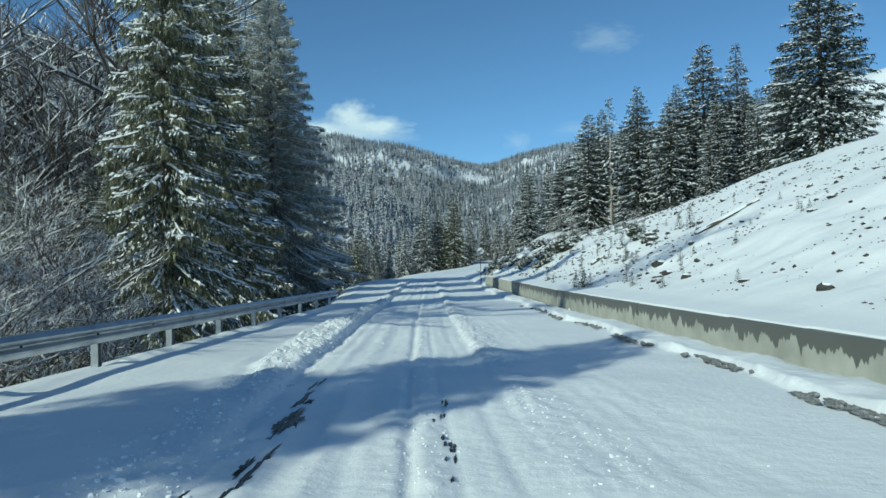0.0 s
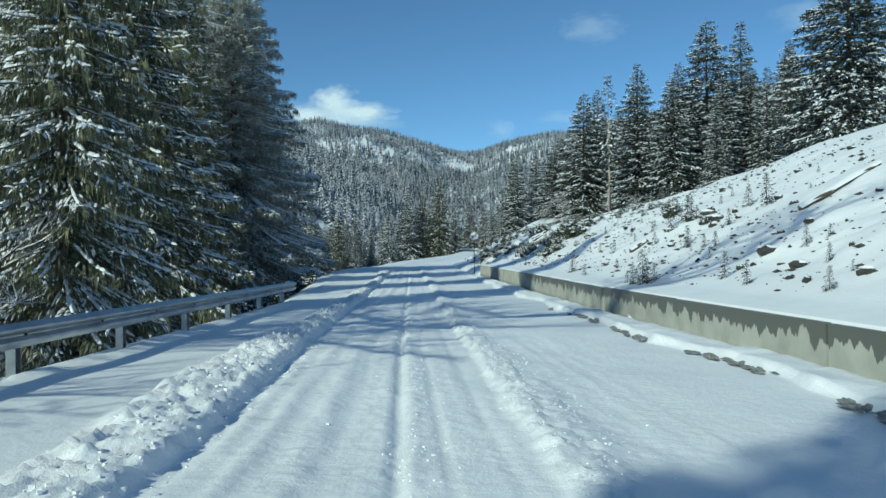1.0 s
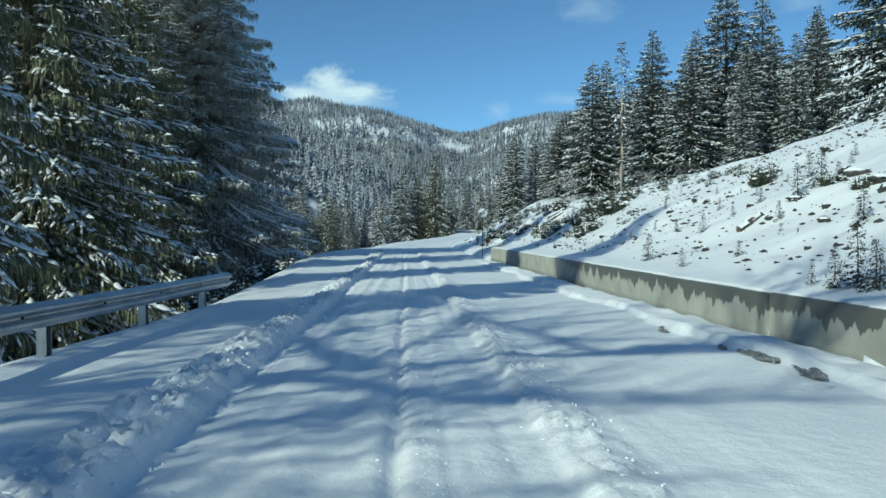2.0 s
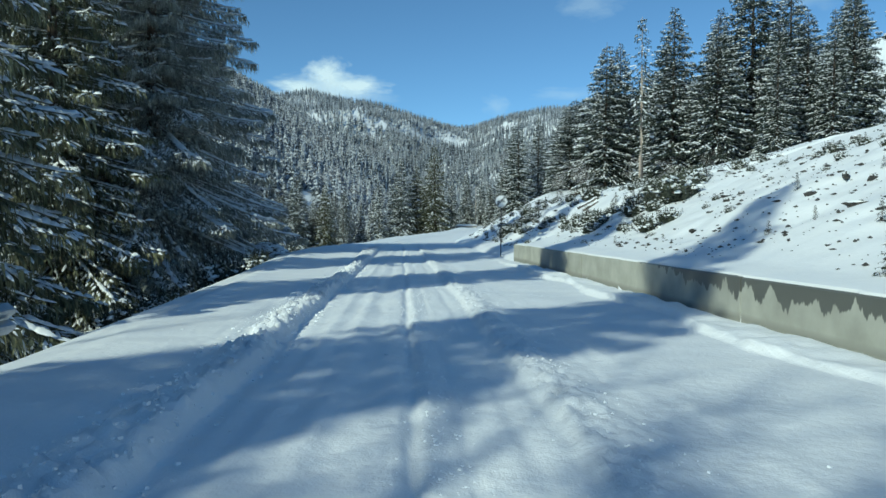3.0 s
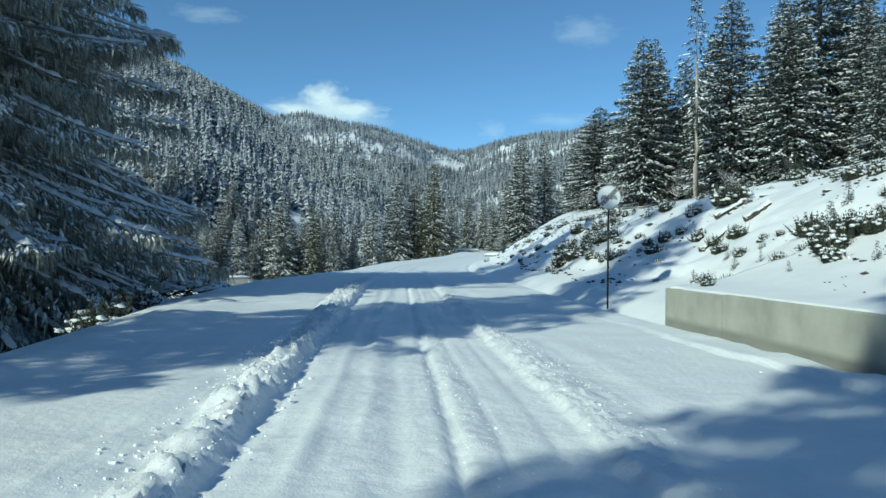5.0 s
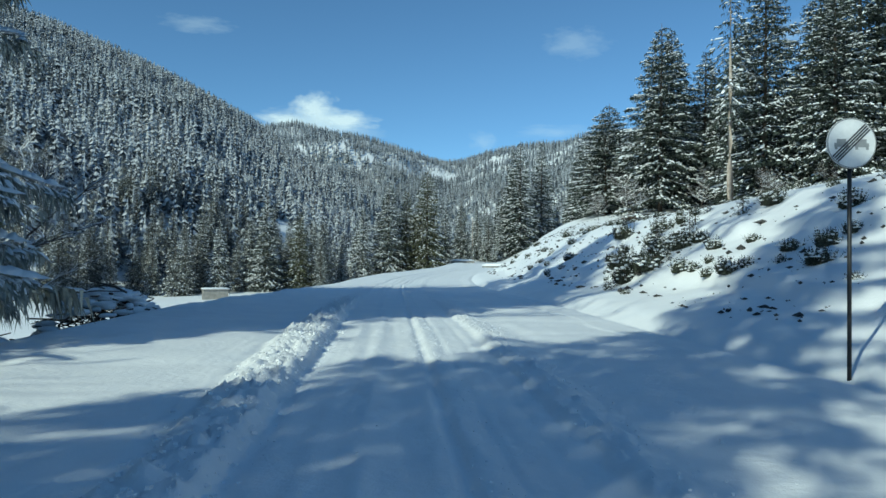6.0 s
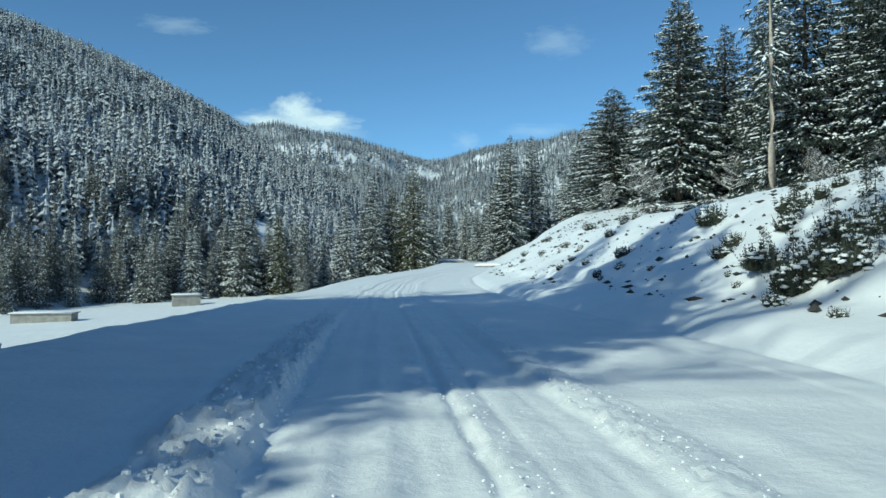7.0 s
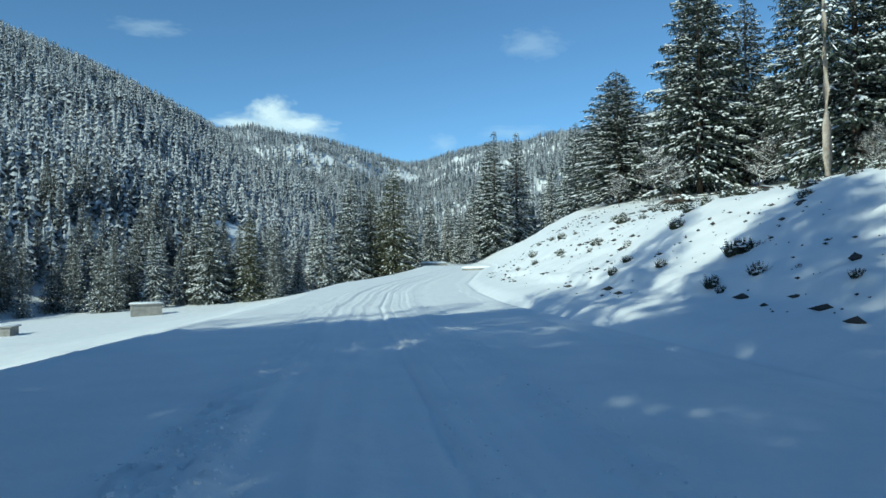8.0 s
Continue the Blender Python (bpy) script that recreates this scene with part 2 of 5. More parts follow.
def land(x, y):
    """Height of the snow cover away from the lane."""
    x, y = np.asarray(x, float), np.asarray(y, float)
    u = x - lane(y)
    base = road_z(y)
    # bank and hill on the uphill side
    d = u - wall_u(y)
    walled = np.where(y < WALL_END, 1.0, 0.0)
    with_wall = np.interp(d, [0, 0.05, 0.06, 1, 2.5, 3.8, 5, 8], [0, 0.0, 0.03, 0.16, 0.62, 1.25, 1.82, 2.95])
    top = wall_top(y) - base
    with_wall = np.where(d > 0.055, with_wall + top, 0.0)
    bare = np.interp(d, [0, 0.6, 2, 3.2, 4.5, 6, 8], [0.02, 0.33, 0.65, 1.0, 1.75, 2.5, 3.5])
    ledge = d - 2.6 - 2.2 * (fbm(y / 5 + 11, y * 0 + 2.7, 3) - 0.5)
    bare = bare + 0.32 * smooth(0, 0.4, ledge) - 0.1 * smooth(0.4, 2.5, ledge) + 0.18 * smooth(0, 0.35, ledge - 3.1 + 1.5 * fbm(y / 4, y * 0 + 8.1, 2))
    near = walled * with_wall + (1 - walled) * bare
    far = np.clip(d - 8, 0, None)
    hill = near + 0.22 * np.minimum(far, 22) + 0.2 * np.clip(far - 22, 0, 60) + 0.15 * np.clip(far - 82, 0, 400)
    hill = hill + 2.1 * smooth(6, 20, d) * (1 - smooth(40, 75, y)) * smooth(-40, 0, y)
    hill = hill + smooth(1.0, 3, d) * (0.5 * (fbm(x / 3.1, y / 3.1, 3) - 0.5) + 0.2 * (fbm(x * 0.9, y * 0.9, 3) - 0.5))
    hill = hill * (1 - 0.55 * smooth(170, 420, y))
    hill = hill + np.interp(y, [105, 128, 145, 165, 200, 245, 330], [0, 0.3, 1.5, 3.0, 3.0, 2.4, 0]) * smooth(3, 14, d) * (1 - 0.5 * smooth(18, 30, d))
    hill = hill - 1.3 * smooth(12, 30, d) * smooth(92, 108, y) * (1 - smooth(128, 150, y))
    # falling away towards the stream
    e = left_edge(y) - x
    steep = 1 - smooth(70, 90, y)
    drop_a = np.interp(e, [0, 0.4, 2.2, 6, 20, 45, 120], [0, 0.12, 1.5, 2.7, 4.5, 6.5, 7])
    drop_b = np.interp(e, [0, 1, 4, 12, 35, 90], [0, 0.3, 1.2, 3.0, 7.0, 9.5])
    fall = steep * drop_a + (1 - steep) * drop_b
    fall = fall - smooth(0.3, 3, e) * 0.5 * (fbm(x / 2.3, y / 2.3, 3) - 0.5)
    out = np.where(d > 0, base + hill, np.where(e > 0, base - fall, base))
    m = mountains(x, y)
    return np.maximum(out, m - 8)


def rut(y):
    """The middle rut of the older tracks, beside the line that is driven now."""
    return np.interp(y, [0, 22, 31, 40, 47, 55, 67, 75, 92, 130], [-0.07, -0.03, 0.16, 0.33, 0.45, 0.6, 0.7, 0.74, 0.8, 0.8])


def lane_relief(u, x, y):
    """Ruts, ridges and thrown-up snow on the carriageway."""
    v = u - rut(y) + 0.07 * (fbm(y / 6 + 2, y * 0 + 3.3, 3) - 0.5)
    clod = fbm(x * 5.5, y * 5.5, 4)
    lump = fbm(x * 1.6 + 40, y * 1.6, 3)
    rubble = np.abs(fbm(x * 6.5, y * 6.5, 3) - 0.5) * 2
    fine = np.abs(fbm(x * 13 + 5, y * 13, 2) - 0.5) * 2
    on = 1 - smooth(2.6, 3.4, np.abs(v))
    end = 1 - smooth(74, 90, y)
    begin = 0.25 + 0.75 * smooth(6, 16, y)
    # soft swells and drifts
    z = 0.1 * (fbm(x / 2.6, y / 2.6, 3) - 0.5) + 0.05 * (fbm(x / 3.5 + 8, y / 0.9, 2) - 0.5) * smooth(24, 40, y)
    # the bank of clods on the valley side, and the trough beside it
    wide = np.interp(y, [0, 10, 19, 27, 38, 57, 68, 75], [0.35, 0.5, 0.95, 0.55, 0.36, 0.32, 0.75, 0.6])
    back = v + 1.68 + wide
    bank = smooth(-0.22, 0.12, back + 0.25 * (lump - 0.5)) * (1 - smooth(-1.76, -1.6, v + 0.1 * (clod - 0.5)))
    z = z + bank * (0.05 + 0.05 * lump + 0.13 * rubble + 0.12 * fine) * begin * (0.3 + 0.7 * end)
    z = z + 0.035 * (1 - smooth(-0.3, 0.0, back)) * smooth(-5.0, -4.0, v)
    z = z - 0.03 * np.exp(-(((v + 1.56) / 0.09) ** 2)) * (0.4 + 0.6 * end) + 0.05 * np.exp(-(((v + 1.5) / 0.2) ** 2)) * smooth(0.45, 0.9, fine) * (0.3 + 0.7 * end)
    # the low ridge on the hill side
    crest = 0.13 + 0.1 * smooth(0.35, 0.6, lump)
    right = smooth(1.02, 1.16, v + 0.12 * (clod - 0.5)) * (1 - smooth(1.3, 1.3 + 2.6 * crest, v + 0.2 * (lump - 0.5)))
    z = z + right * (0.025 + 0.02 * lump + 0.07 * rubble + 0.07 * fine) * (0.5 + 0.5 * end) * begin
    z = z + 0.025 * smooth(2.1, 2.25, v + 0.1 * (lump - 0.5)) * smooth(44, 52, y)
    # the middle rut, its clods, and the finer lines either side
    z = z - 0.05 * np.exp(-(((v + 0.05 * (clod - 0.5)) / 0.05) ** 2)) * (0.4 + 1.1 * clod)
    z = z + 0.05 * np.exp(-(((v - 0.14) / 0.1) ** 2)) * (rubble + 0.5 * fine) + 0.03 * np.exp(-(((v + 0.15) / 0.09) ** 2)) * rubble
    z = z - 0.018 * np.exp(-(((v - 0.36) / 0.03) ** 2)) - 0.014 * np.exp(-(((v - 0.78) / 0.05) ** 2))
    z = z + 0.03 * np.exp(-(((v + 0.72) / 0.1) ** 2)) * (0.4 + 1.2 * rubble) + 0.022 * np.exp(-(((v + 1.1) / 0.09) ** 2)) * (0.5 + lump)
    z = z - 0.016 * np.exp(-(((v + 0.45) / 0.12) ** 2))
    z = z + 0.022 * (fbm(v * 8 + 50, y * 0.3, 3) - 0.5) * on + 0.03 * (fbm(v * 3 + 9, y * 0.7, 3) - 0.5) * on + 0.016 * (fbm(x * 9, y * 9, 3) - 0.5) * on
    # ploughed edge along the bank
    shelf = smooth(0, 0.09, u - wall_u(y) + 1.0 + 0.12 * np.sin(y * 0.9) + 0.16 * (lump - 0.5))
    z = z + (0.1 * shelf * (0.5 + lump) + 0.05 * shelf * (lump - 0.3)) * (1 - 0.8 * smooth(52, 62, y))
    z = z + 0.12 * smooth(-3.2, -4.6, u) * (0.3 + lump) * smooth(30, 45, y)
    z = z + 0.2 * np.exp(-(((x - RAIL_X + 0.02) / 0.28) ** 2)) * lump * (1 - smooth(32, 36, y))
    return z


def ladder(parts):
    out = []
    for a, b, step in parts:
        out.extend(np.linspace(a, b, max(2, int(round((b - a) / step)) + 1))[:-1])
    return np.array(out + [parts[-1][1]])


def grow(start, stop, first, factor):
    out, step, v = [], first, start
    sign = 1 if stop > start else -1
    while sign * (stop - v) > step:
        v += sign * step
        out.append(v)
        step *= factor
    return np.array(out + [stop])


def sheet(name, us, ys, keep, mat):
    uu, yy = np.meshgrid(us, ys)
    xx = uu + lane(yy)
    zz = land(xx, yy)
    on = (uu > -7) & (uu < wall_u(yy)) & (xx > left_edge(yy) + 0.2) & (yy < 300)
    zz = np.where(on, zz + lane_relief(uu, xx, yy) * smooth(0, 0.35, wall_u(yy) - uu) * smooth(0.2, 0.6, xx - left_edge(yy)), zz)
    nu, ny = len(us), len(ys)
    idx = np.arange(nu * ny).reshape(ny, nu)
    faces = np.stack([idx[:-1, :-1], idx[:-1, 1:], idx[1:, 1:], idx[1:, :-1]], -1)
    mid = 0.25 * (uu[:-1, :-1] + uu[:-1, 1:] + uu[1:, 1:] + uu[1:, :-1]), 0.5 * (yy[:-1, :-1] + yy[1:, :-1])
    chosen = keep(*mid)
    verts = np.stack([xx, yy, zz], -1).reshape(-1, 3)
    made = []
    for pick, label in ((chosen, name[0]), (~chosen, name[1])):
        f = faces[pick]
        used = np.unique(f)
        back = np.zeros(nu * ny, int)
        back[used] = np.arange(len(used))
        me = bpy.data.meshes.new(label)
        me.from_pydata(verts[used].tolist(), [], back[f].tolist())
        me.shade_smooth()
        me.materials.append(mat[label])
        made.append(new(label, me))
    return made


US = np.concatenate([grow(-7.2, -3200, 0.35, 1.11)[::-1], ladder([(-7.2, -3.4, 0.14), (-3.4, -2.4, 0.07), (-2.4, 2.6, 0.045), (2.6, 3.9, 0.12), (3.9, 6.2, 0.05), (6.2, 14, 0.2)]), grow(14, 3200, 0.4, 1.12)])
YS = np.concatenate([grow(1.5, -700, 0.4, 1.25)[::-1], ladder([(1.5, 60, 0.065), (60, 92, 0.08), (92, 130, 0.4), (130, 300, 1.6)]), grow(300, 3800, 2.0, 1.07)])
road, ground = sheet(("road", "ground"), US, YS, lambda u, y: (u > -5.2) & (u < 5.2) & (y > -60) & (y < 290), {"road": ROAD_SNOW, "ground": SNOW})
tagged(road, "snow-covered mountain road with wheel ruts and thrown-up ridges", "road", kind="structure")
tagged(ground, "deep white snow over banks, valley and mountains", "ground", kind="structure")


def ground_z(x, y):
    return float(land(np.array([x]), np.array([y]))[0])


# ---- building helpers ----


class Soup:
    """Vertices and faces gathered for one mesh."""

    def __init__(self):
        self.v, self.f = [], []

    def add(self, verts, faces):
        k = len(self.v)
        self.v.extend(verts)
        self.f.extend([tuple(i + k for i in f) for f in faces])

    def mesh(self, name, mat, shade=False):
        me = bpy.data.meshes.new(name)
        me.from_pydata([tuple(p) for p in self.v], [], self.f)
        if shade:
            me.shade_smooth()
        me.materials.append(mat)
        return me

    def tube(self, pts, radii, sides=5, cap=True):
        rings = []
        for i, p in enumerate(pts):
            a = Vector(pts[max(i - 1, 0)])
            b = Vector(pts[min(i + 1, len(pts) - 1)])
            axis = (b - a).normalized() if (b - a).length > 1e-6 else Vector((0, 0, 1))
            side = axis.cross(Vector((0, 0, 1)))
            side = side.normalized() if side.length > 1e-3 else Vector((1, 0, 0))
            up = side.cross(axis)
            rings.append([tuple(Vector(p) + radii[i] * (side * math.cos(q) + up * math.sin(q))) for q in (2 * math.pi * k / sides for k in range(sides))])
        faces = []
        for i in range(len(pts) - 1):
            for k in range(sides):
                k2 = (k + 1) % sides
                faces.append((i * sides + k, i * sides + k2, (i + 1) * sides + k2, (i + 1) * sides + k))
        if cap:
            faces.append(tuple(range(sides))[::-1])
            faces.append(tuple((len(pts) - 1) * sides + k for k in range(sides)))
        self.add([p for ring in rings for p in ring], faces)

    def box(self, x0, x1, y0, y1, z0, z1, cut=0.0):
        c = cut
        v = [(x0, y0, z0), (x1, y0, z0), (x1, y1, z0), (x0, y1, z0), (x0, y0, z1 - c), (x1, y0, z1 - c), (x1, y1, z1 - c), (x0, y1, z1 - c)]
        f = [(3, 2, 1, 0), (0, 1, 5, 4), (1, 2, 6, 5), (2, 3, 7, 6), (3, 0, 4, 7)]
        if c:
            v += [(x0 + c, y0 + c, z1), (x1 - c, y0 + c, z1), (x1 - c, y1 - c, z1), (x0 + c, y1 - c, z1)]
            f += [(4, 5, 9, 8), (5, 6, 10, 9), (6, 7, 11, 10), (7, 4, 8, 11), (8, 9, 10, 11)]
        else:
            f.append((4, 5, 6, 7))
        self.add(v, f)


def part(name, mesh, parent, label=""):
    ob = new(name, mesh)
    ob.parent = parent
    if label:
        ob["label"] = label
    return ob


def lump(rng, size, rough=0.3, rings=4, sides=7, flat=0.0):
    """An uneven rounded clod or stone."""
    s = Soup()
    verts, faces = [], []
    sx, sy, sz = size
    for i in range(rings + 1):
        th = math.pi * i / rings
        for k in range(sides):
            ph = 2 * math.pi * (k + 0.5 * (i % 2)) / sides
            r = 1 + rough * (rng.random() - 0.5)
            if i in (0, rings):
                r = 1.0
            z = math.cos(th) * r
            verts.append((sx * math.sin(th) * math.cos(ph) * r, sy * math.sin(th) * math.sin(ph) * r, sz * max(z, -flat if flat else -1)))
    for i in range(rings):
        for k in range(sides):
            k2 = (k + 1) % sides
            faces.append((i * sides + k, (i + 1) * sides + k, (i + 1) * sides + k2, i * sides + k2))
    s.add(verts, faces)
    return s


# ---- trees ----


def polygons(name, mat, verts, faces, shade=False):
    me = bpy.data.meshes.new(name)
    me.from_pydata(verts.reshape(-1, 3).tolist(), [], faces)
    if shade:
        me.shade_smooth()
    me.materials.append(mat)
    return me


def spread(local, n, per):
    """The faces of n alike pieces of per vertices each."""
    return [tuple(i + k * per for i in f) for k in range(n) for f in local]


def unit(v):
    return v / np.maximum(np.linalg.norm(v, axis=-1, keepdims=True), 1e-6)


def spruce_meshes(seed, h, r, spacing, per, density, sprig, slim=0.16, hangs=2, hang=0.4, snow=0.5, clump=1.0, strip=0.0, droop=0.5, arch=0.35, power=0.72, clear=0.04,
                  trunk_mat=None, needle_mat=None, ragged=1.0, fan=0.3, flare=0.72, sag=0.5, bough=1.0, gather=0.5):
    """Trunk, crown and snow of a spruce: limbs with fans of sprigs, snow lying in clumps on the outer ones."""
    g = np.random.default_rng(seed)
    wood = Soup()
    lean = g.uniform(-0.01, 0.01, 2)
    zs = [h * i / 10 for i in range(11)]
    tr = 0.011 * h + 0.06
    wood.tube([(lean[0] * z + 0.03 * math.sin(z), lean[1] * z, z - (0.6 if i == 0 else 0)) for i, z in enumerate(zs)],
              [tr * (1.35 if i == 0 else 1) * (1 - 0.96 * z / h) + 0.01 for i, z in enumerate(zs)], 9)
    limbs = []
    z = h * clear
    while z < h * 0.985:
        q = (z - h * clear) / (h * (1 - clear))
        reach = r * (1 - q) ** power * min(1, flare + 1.6 * q) + 0.15 * min(1, 8 * (1 - q))
        count = max(4, int(per * (1 - 0.45 * q)))
        turn = g.random() * 6.28
        for k in range(count):
            L = reach * (1 + ragged * g.uniform(-0.32, 0.14))
            limbs.append((turn + 6.283 * (k + g.uniform(-0.35, 0.35)) / count, z + g.uniform(-0.5, 0.5) * spacing, L, q, g.uniform(0.75, 1.25), g.uniform(-0.14, 0.14), g.random()))
        z += spacing * (1 - 0.45 * q) * g.uniform(0.8, 1.2)
    limbs = np.array(limbs)

    def along(m, t):
        ph, zb, L, q, wild, bend, _ = m.T
        c, s = np.cos(ph), np.sin(ph)
        side = bend * L * t * t
        dr = droop * (1 - 0.75 * q) * wild
        z = zb + L * ((0.3 * q + arch * 0.3) * t - dr * t + arch * (-0.5 * t * t + 0.25 * t**4))
        return np.stack([c * L * t - s * side + lean[0] * zb, s * L * t + c * side + lean[1] * zb, z], -1)

    def across(m):
        return np.stack([-np.sin(m[:, 0]), np.cos(m[:, 0]), 0 * m[:, 0]], -1)

    up = np.array([0, 0, 1.0])
    # the bare limbs
    rows, ts = [], np.linspace(0, 0.93, 6)
    side = across(limbs)
    for t in ts:
        w = ((0.011 * limbs[:, 2] + 0.014) * (1 - 0.8 * t))[:, None]
        p = along(limbs, t)
        rows += [p - side * w, p + side * w, p + up * w * 1.4]
    limb_v = np.stack(rows, 1)
    limb_f = spread([(3 * i + a, 3 * i + b, 3 * i + 3 + b, 3 * i + 3 + a) for i in range(5) for a, b in ((0, 1), (1, 2), (2, 0))], len(limbs), 18)

    # sprigs
    number = np.maximum(3, (density * limbs[:, 2] * (0.6 + 0.11 * limbs[:, 2])).astype(int))
    m = np.repeat(limbs, number, 0)
    n = len(m)
    t = 1 - (1 - 0.12) * g.random(n) ** 1.25
    L = m[:, 2]
    out = g.uniform(-1, 1, n) * fan * (L * (1.05 - t) ** 0.8 + 0.25)
    sd = across(m)
    p = along(m, t) + sd * out[:, None] - up * (0.4 * np.abs(out) + g.uniform(-0.05, 0.12, n) * sprig)[:, None]
    ahead = unit(along(m, t) - along(m, t - 0.06))
    way = unit(ahead * g.uniform(0.5, 1, n)[:, None] + sd * (np.sign(out) * g.uniform(0.1, 0.95, n))[:, None] - up * g.uniform(-0.15, sag, n)[:, None])
    ln = (sprig * g.uniform(0.55, 1.2, n) * (0.65 + 0.35 * np.minimum(1, L / 3)))[:, None]
    flat = unit(np.cross(up, way)) * ln * slim * g.uniform(0.7, 1.4, n)[:, None]
    mid = p + way * ln * 0.4
    end = p + way * ln - up * 0.12 * ln
    body = np.stack([p, mid + flat - up * ln * slim * 0.5, end, mid - flat - up * ln * slim * 0.5], 1)
    body_f = spread([(0, 1, 2), (0, 2, 3)], n, 4)
    verts, faces, base = [limb_v.reshape(-1, 3), body.reshape(-1, 3)], limb_f + [tuple(i + limb_v.shape[0] * 18 for i in f) for f in body_f], limb_v.shape[0] * 18 + n * 4
    for _ in range(hangs):
        f = g.uniform(0.05, 0.95, n)[:, None]
        a = p + (end - p) * f + flat * g.uniform(-0.6, 0.6, n)[:, None]
        tip = a + unit(np.stack([g.uniform(-0.35, 0.35, n), g.uniform(-0.35, 0.35, n), -np.ones(n)], -1) + way * 0.25) * (hang * g.uniform(0.35, 1.1, n))[:, None]
        o = unit(way + sd * g.uniform(-0.9, 0.9, n)[:, None]) * ln * (0.05 + 0.3 * slim)
        verts.append(np.stack([a - o, a + o, tip], 1).reshape(-1, 3))
        faces += spread([(base, base + 1, base + 2)], n, 3)
        base += 3 * n
    crown = polygons("crown", needle_mat or NEEDLES, np.concatenate(verts), faces)

    # snow in clumps
    keep = g.random(n) < snow * np.clip(0.25 + 1.1 * t, 0, 1.15) * np.clip(1 - gather + 2 * gather * (m[:, 6] - 0.1), 0, 1.5)
    a, w, l2, k = (mid + up * 0.02)[keep], flat[keep], (way * ln)[keep], int(keep.sum())
    big = (clump * g.uniform(0.5, 1.35, k))[:, None]
    cs = a + l2 * g.uniform(-0.1, 0.3, k)[:, None]
    tall = up * np.linalg.norm(w, axis=1, keepdims=True) * big * g.uniform(0.6, 1.1, k)[:, None]
    low = up * np.linalg.norm(w, axis=1, keepdims=True) * 0.35
    ww, wl = w * big * 0.95, l2 * 0.45 * big
    snow_v = np.stack([cs - wl - low, cs - wl * 0.3 + ww - low, cs + wl * 0.6 + ww * 0.8 - low, cs + wl - low * 1.5, cs + wl * 0.5 - ww * 0.8 - low, cs - wl * 0.4 - ww - low, cs - wl * 0.3 + tall, cs + wl * 0.4 + tall * 0.8], 1)
    sv, sf, base = [snow_v.reshape(-1, 3)], spread([(0, 1, 6), (1, 2, 7, 6), (2, 3, 7), (3, 4, 7), (4, 5, 6, 7), (5, 0, 6)], k, 8), 8 * k
    if strip:
        pieces = np.repeat(limbs, np.maximum(1, (limbs[:, 2] * 2.2 * strip).astype(int)), 0)
        pieces = pieces[g.random(len(pieces)) < 0.35 + 0.6 * pieces[:, 6]]
        j = len(pieces)
        t0 = g.uniform(0.12, 0.95, j)
        t1 = np.minimum(t0 + g.uniform(0.2, 0.75, j) / pieces[:, 2], 1.02)
        sd = across(pieces)
        pts = [along(pieces, t0 + (t1 - t0) * f) + up * 0.05 for f in (0, 0.3, 0.65, 1)]
        w = ((0.045 + 0.009 * pieces[:, 2]) * bough * g.uniform(0.5, 1.4, j))[:, None]
        rows = [pts[0] + up * 0.02]
        for i, ww in ((1, 1.0), (2, 0.85)):
            wj = w * ww * g.uniform(0.7, 1.3, j)[:, None]
            rows += [pts[i] - sd * wj, pts[i] + up * (wj * 0.9 + 0.02), pts[i] + sd * wj]
        rows.append(pts[3] + up * 0.02)
        sv.append(np.stack(rows, 1).reshape(-1, 3))
        sf += spread([tuple(base + i for i in f) for f in ((0, 1, 2), (0, 2, 3), (1, 4, 5, 2), (2, 5, 6, 3), (4, 7, 5), (5, 7, 6))], j, 8)
    white = polygons("snow_cover", TREE_SNOW, np.concatenate(sv), sf, True)
    return wood.mesh("trunk", trunk_mat or BARK, True), crown, white


def spruce(meshes, label, x, y, sink=0.2, scale=1.0, turn=0.0, group="", wide=1.0):
    base = new("spruce")
    for name, me in zip(("trunk", "crown", "snow_cover"), meshes):
        tagged(part(name, me, base), kind="stuff" if name == "snow_cover" else "")
    base.matrix_basis = Matrix.LocRotScale((x, y, ground_z(x, y) - sink), Euler((0, 0, turn)), (scale * wide, scale * wide, scale))
    tagged(base, label, "tree", group)
    return base


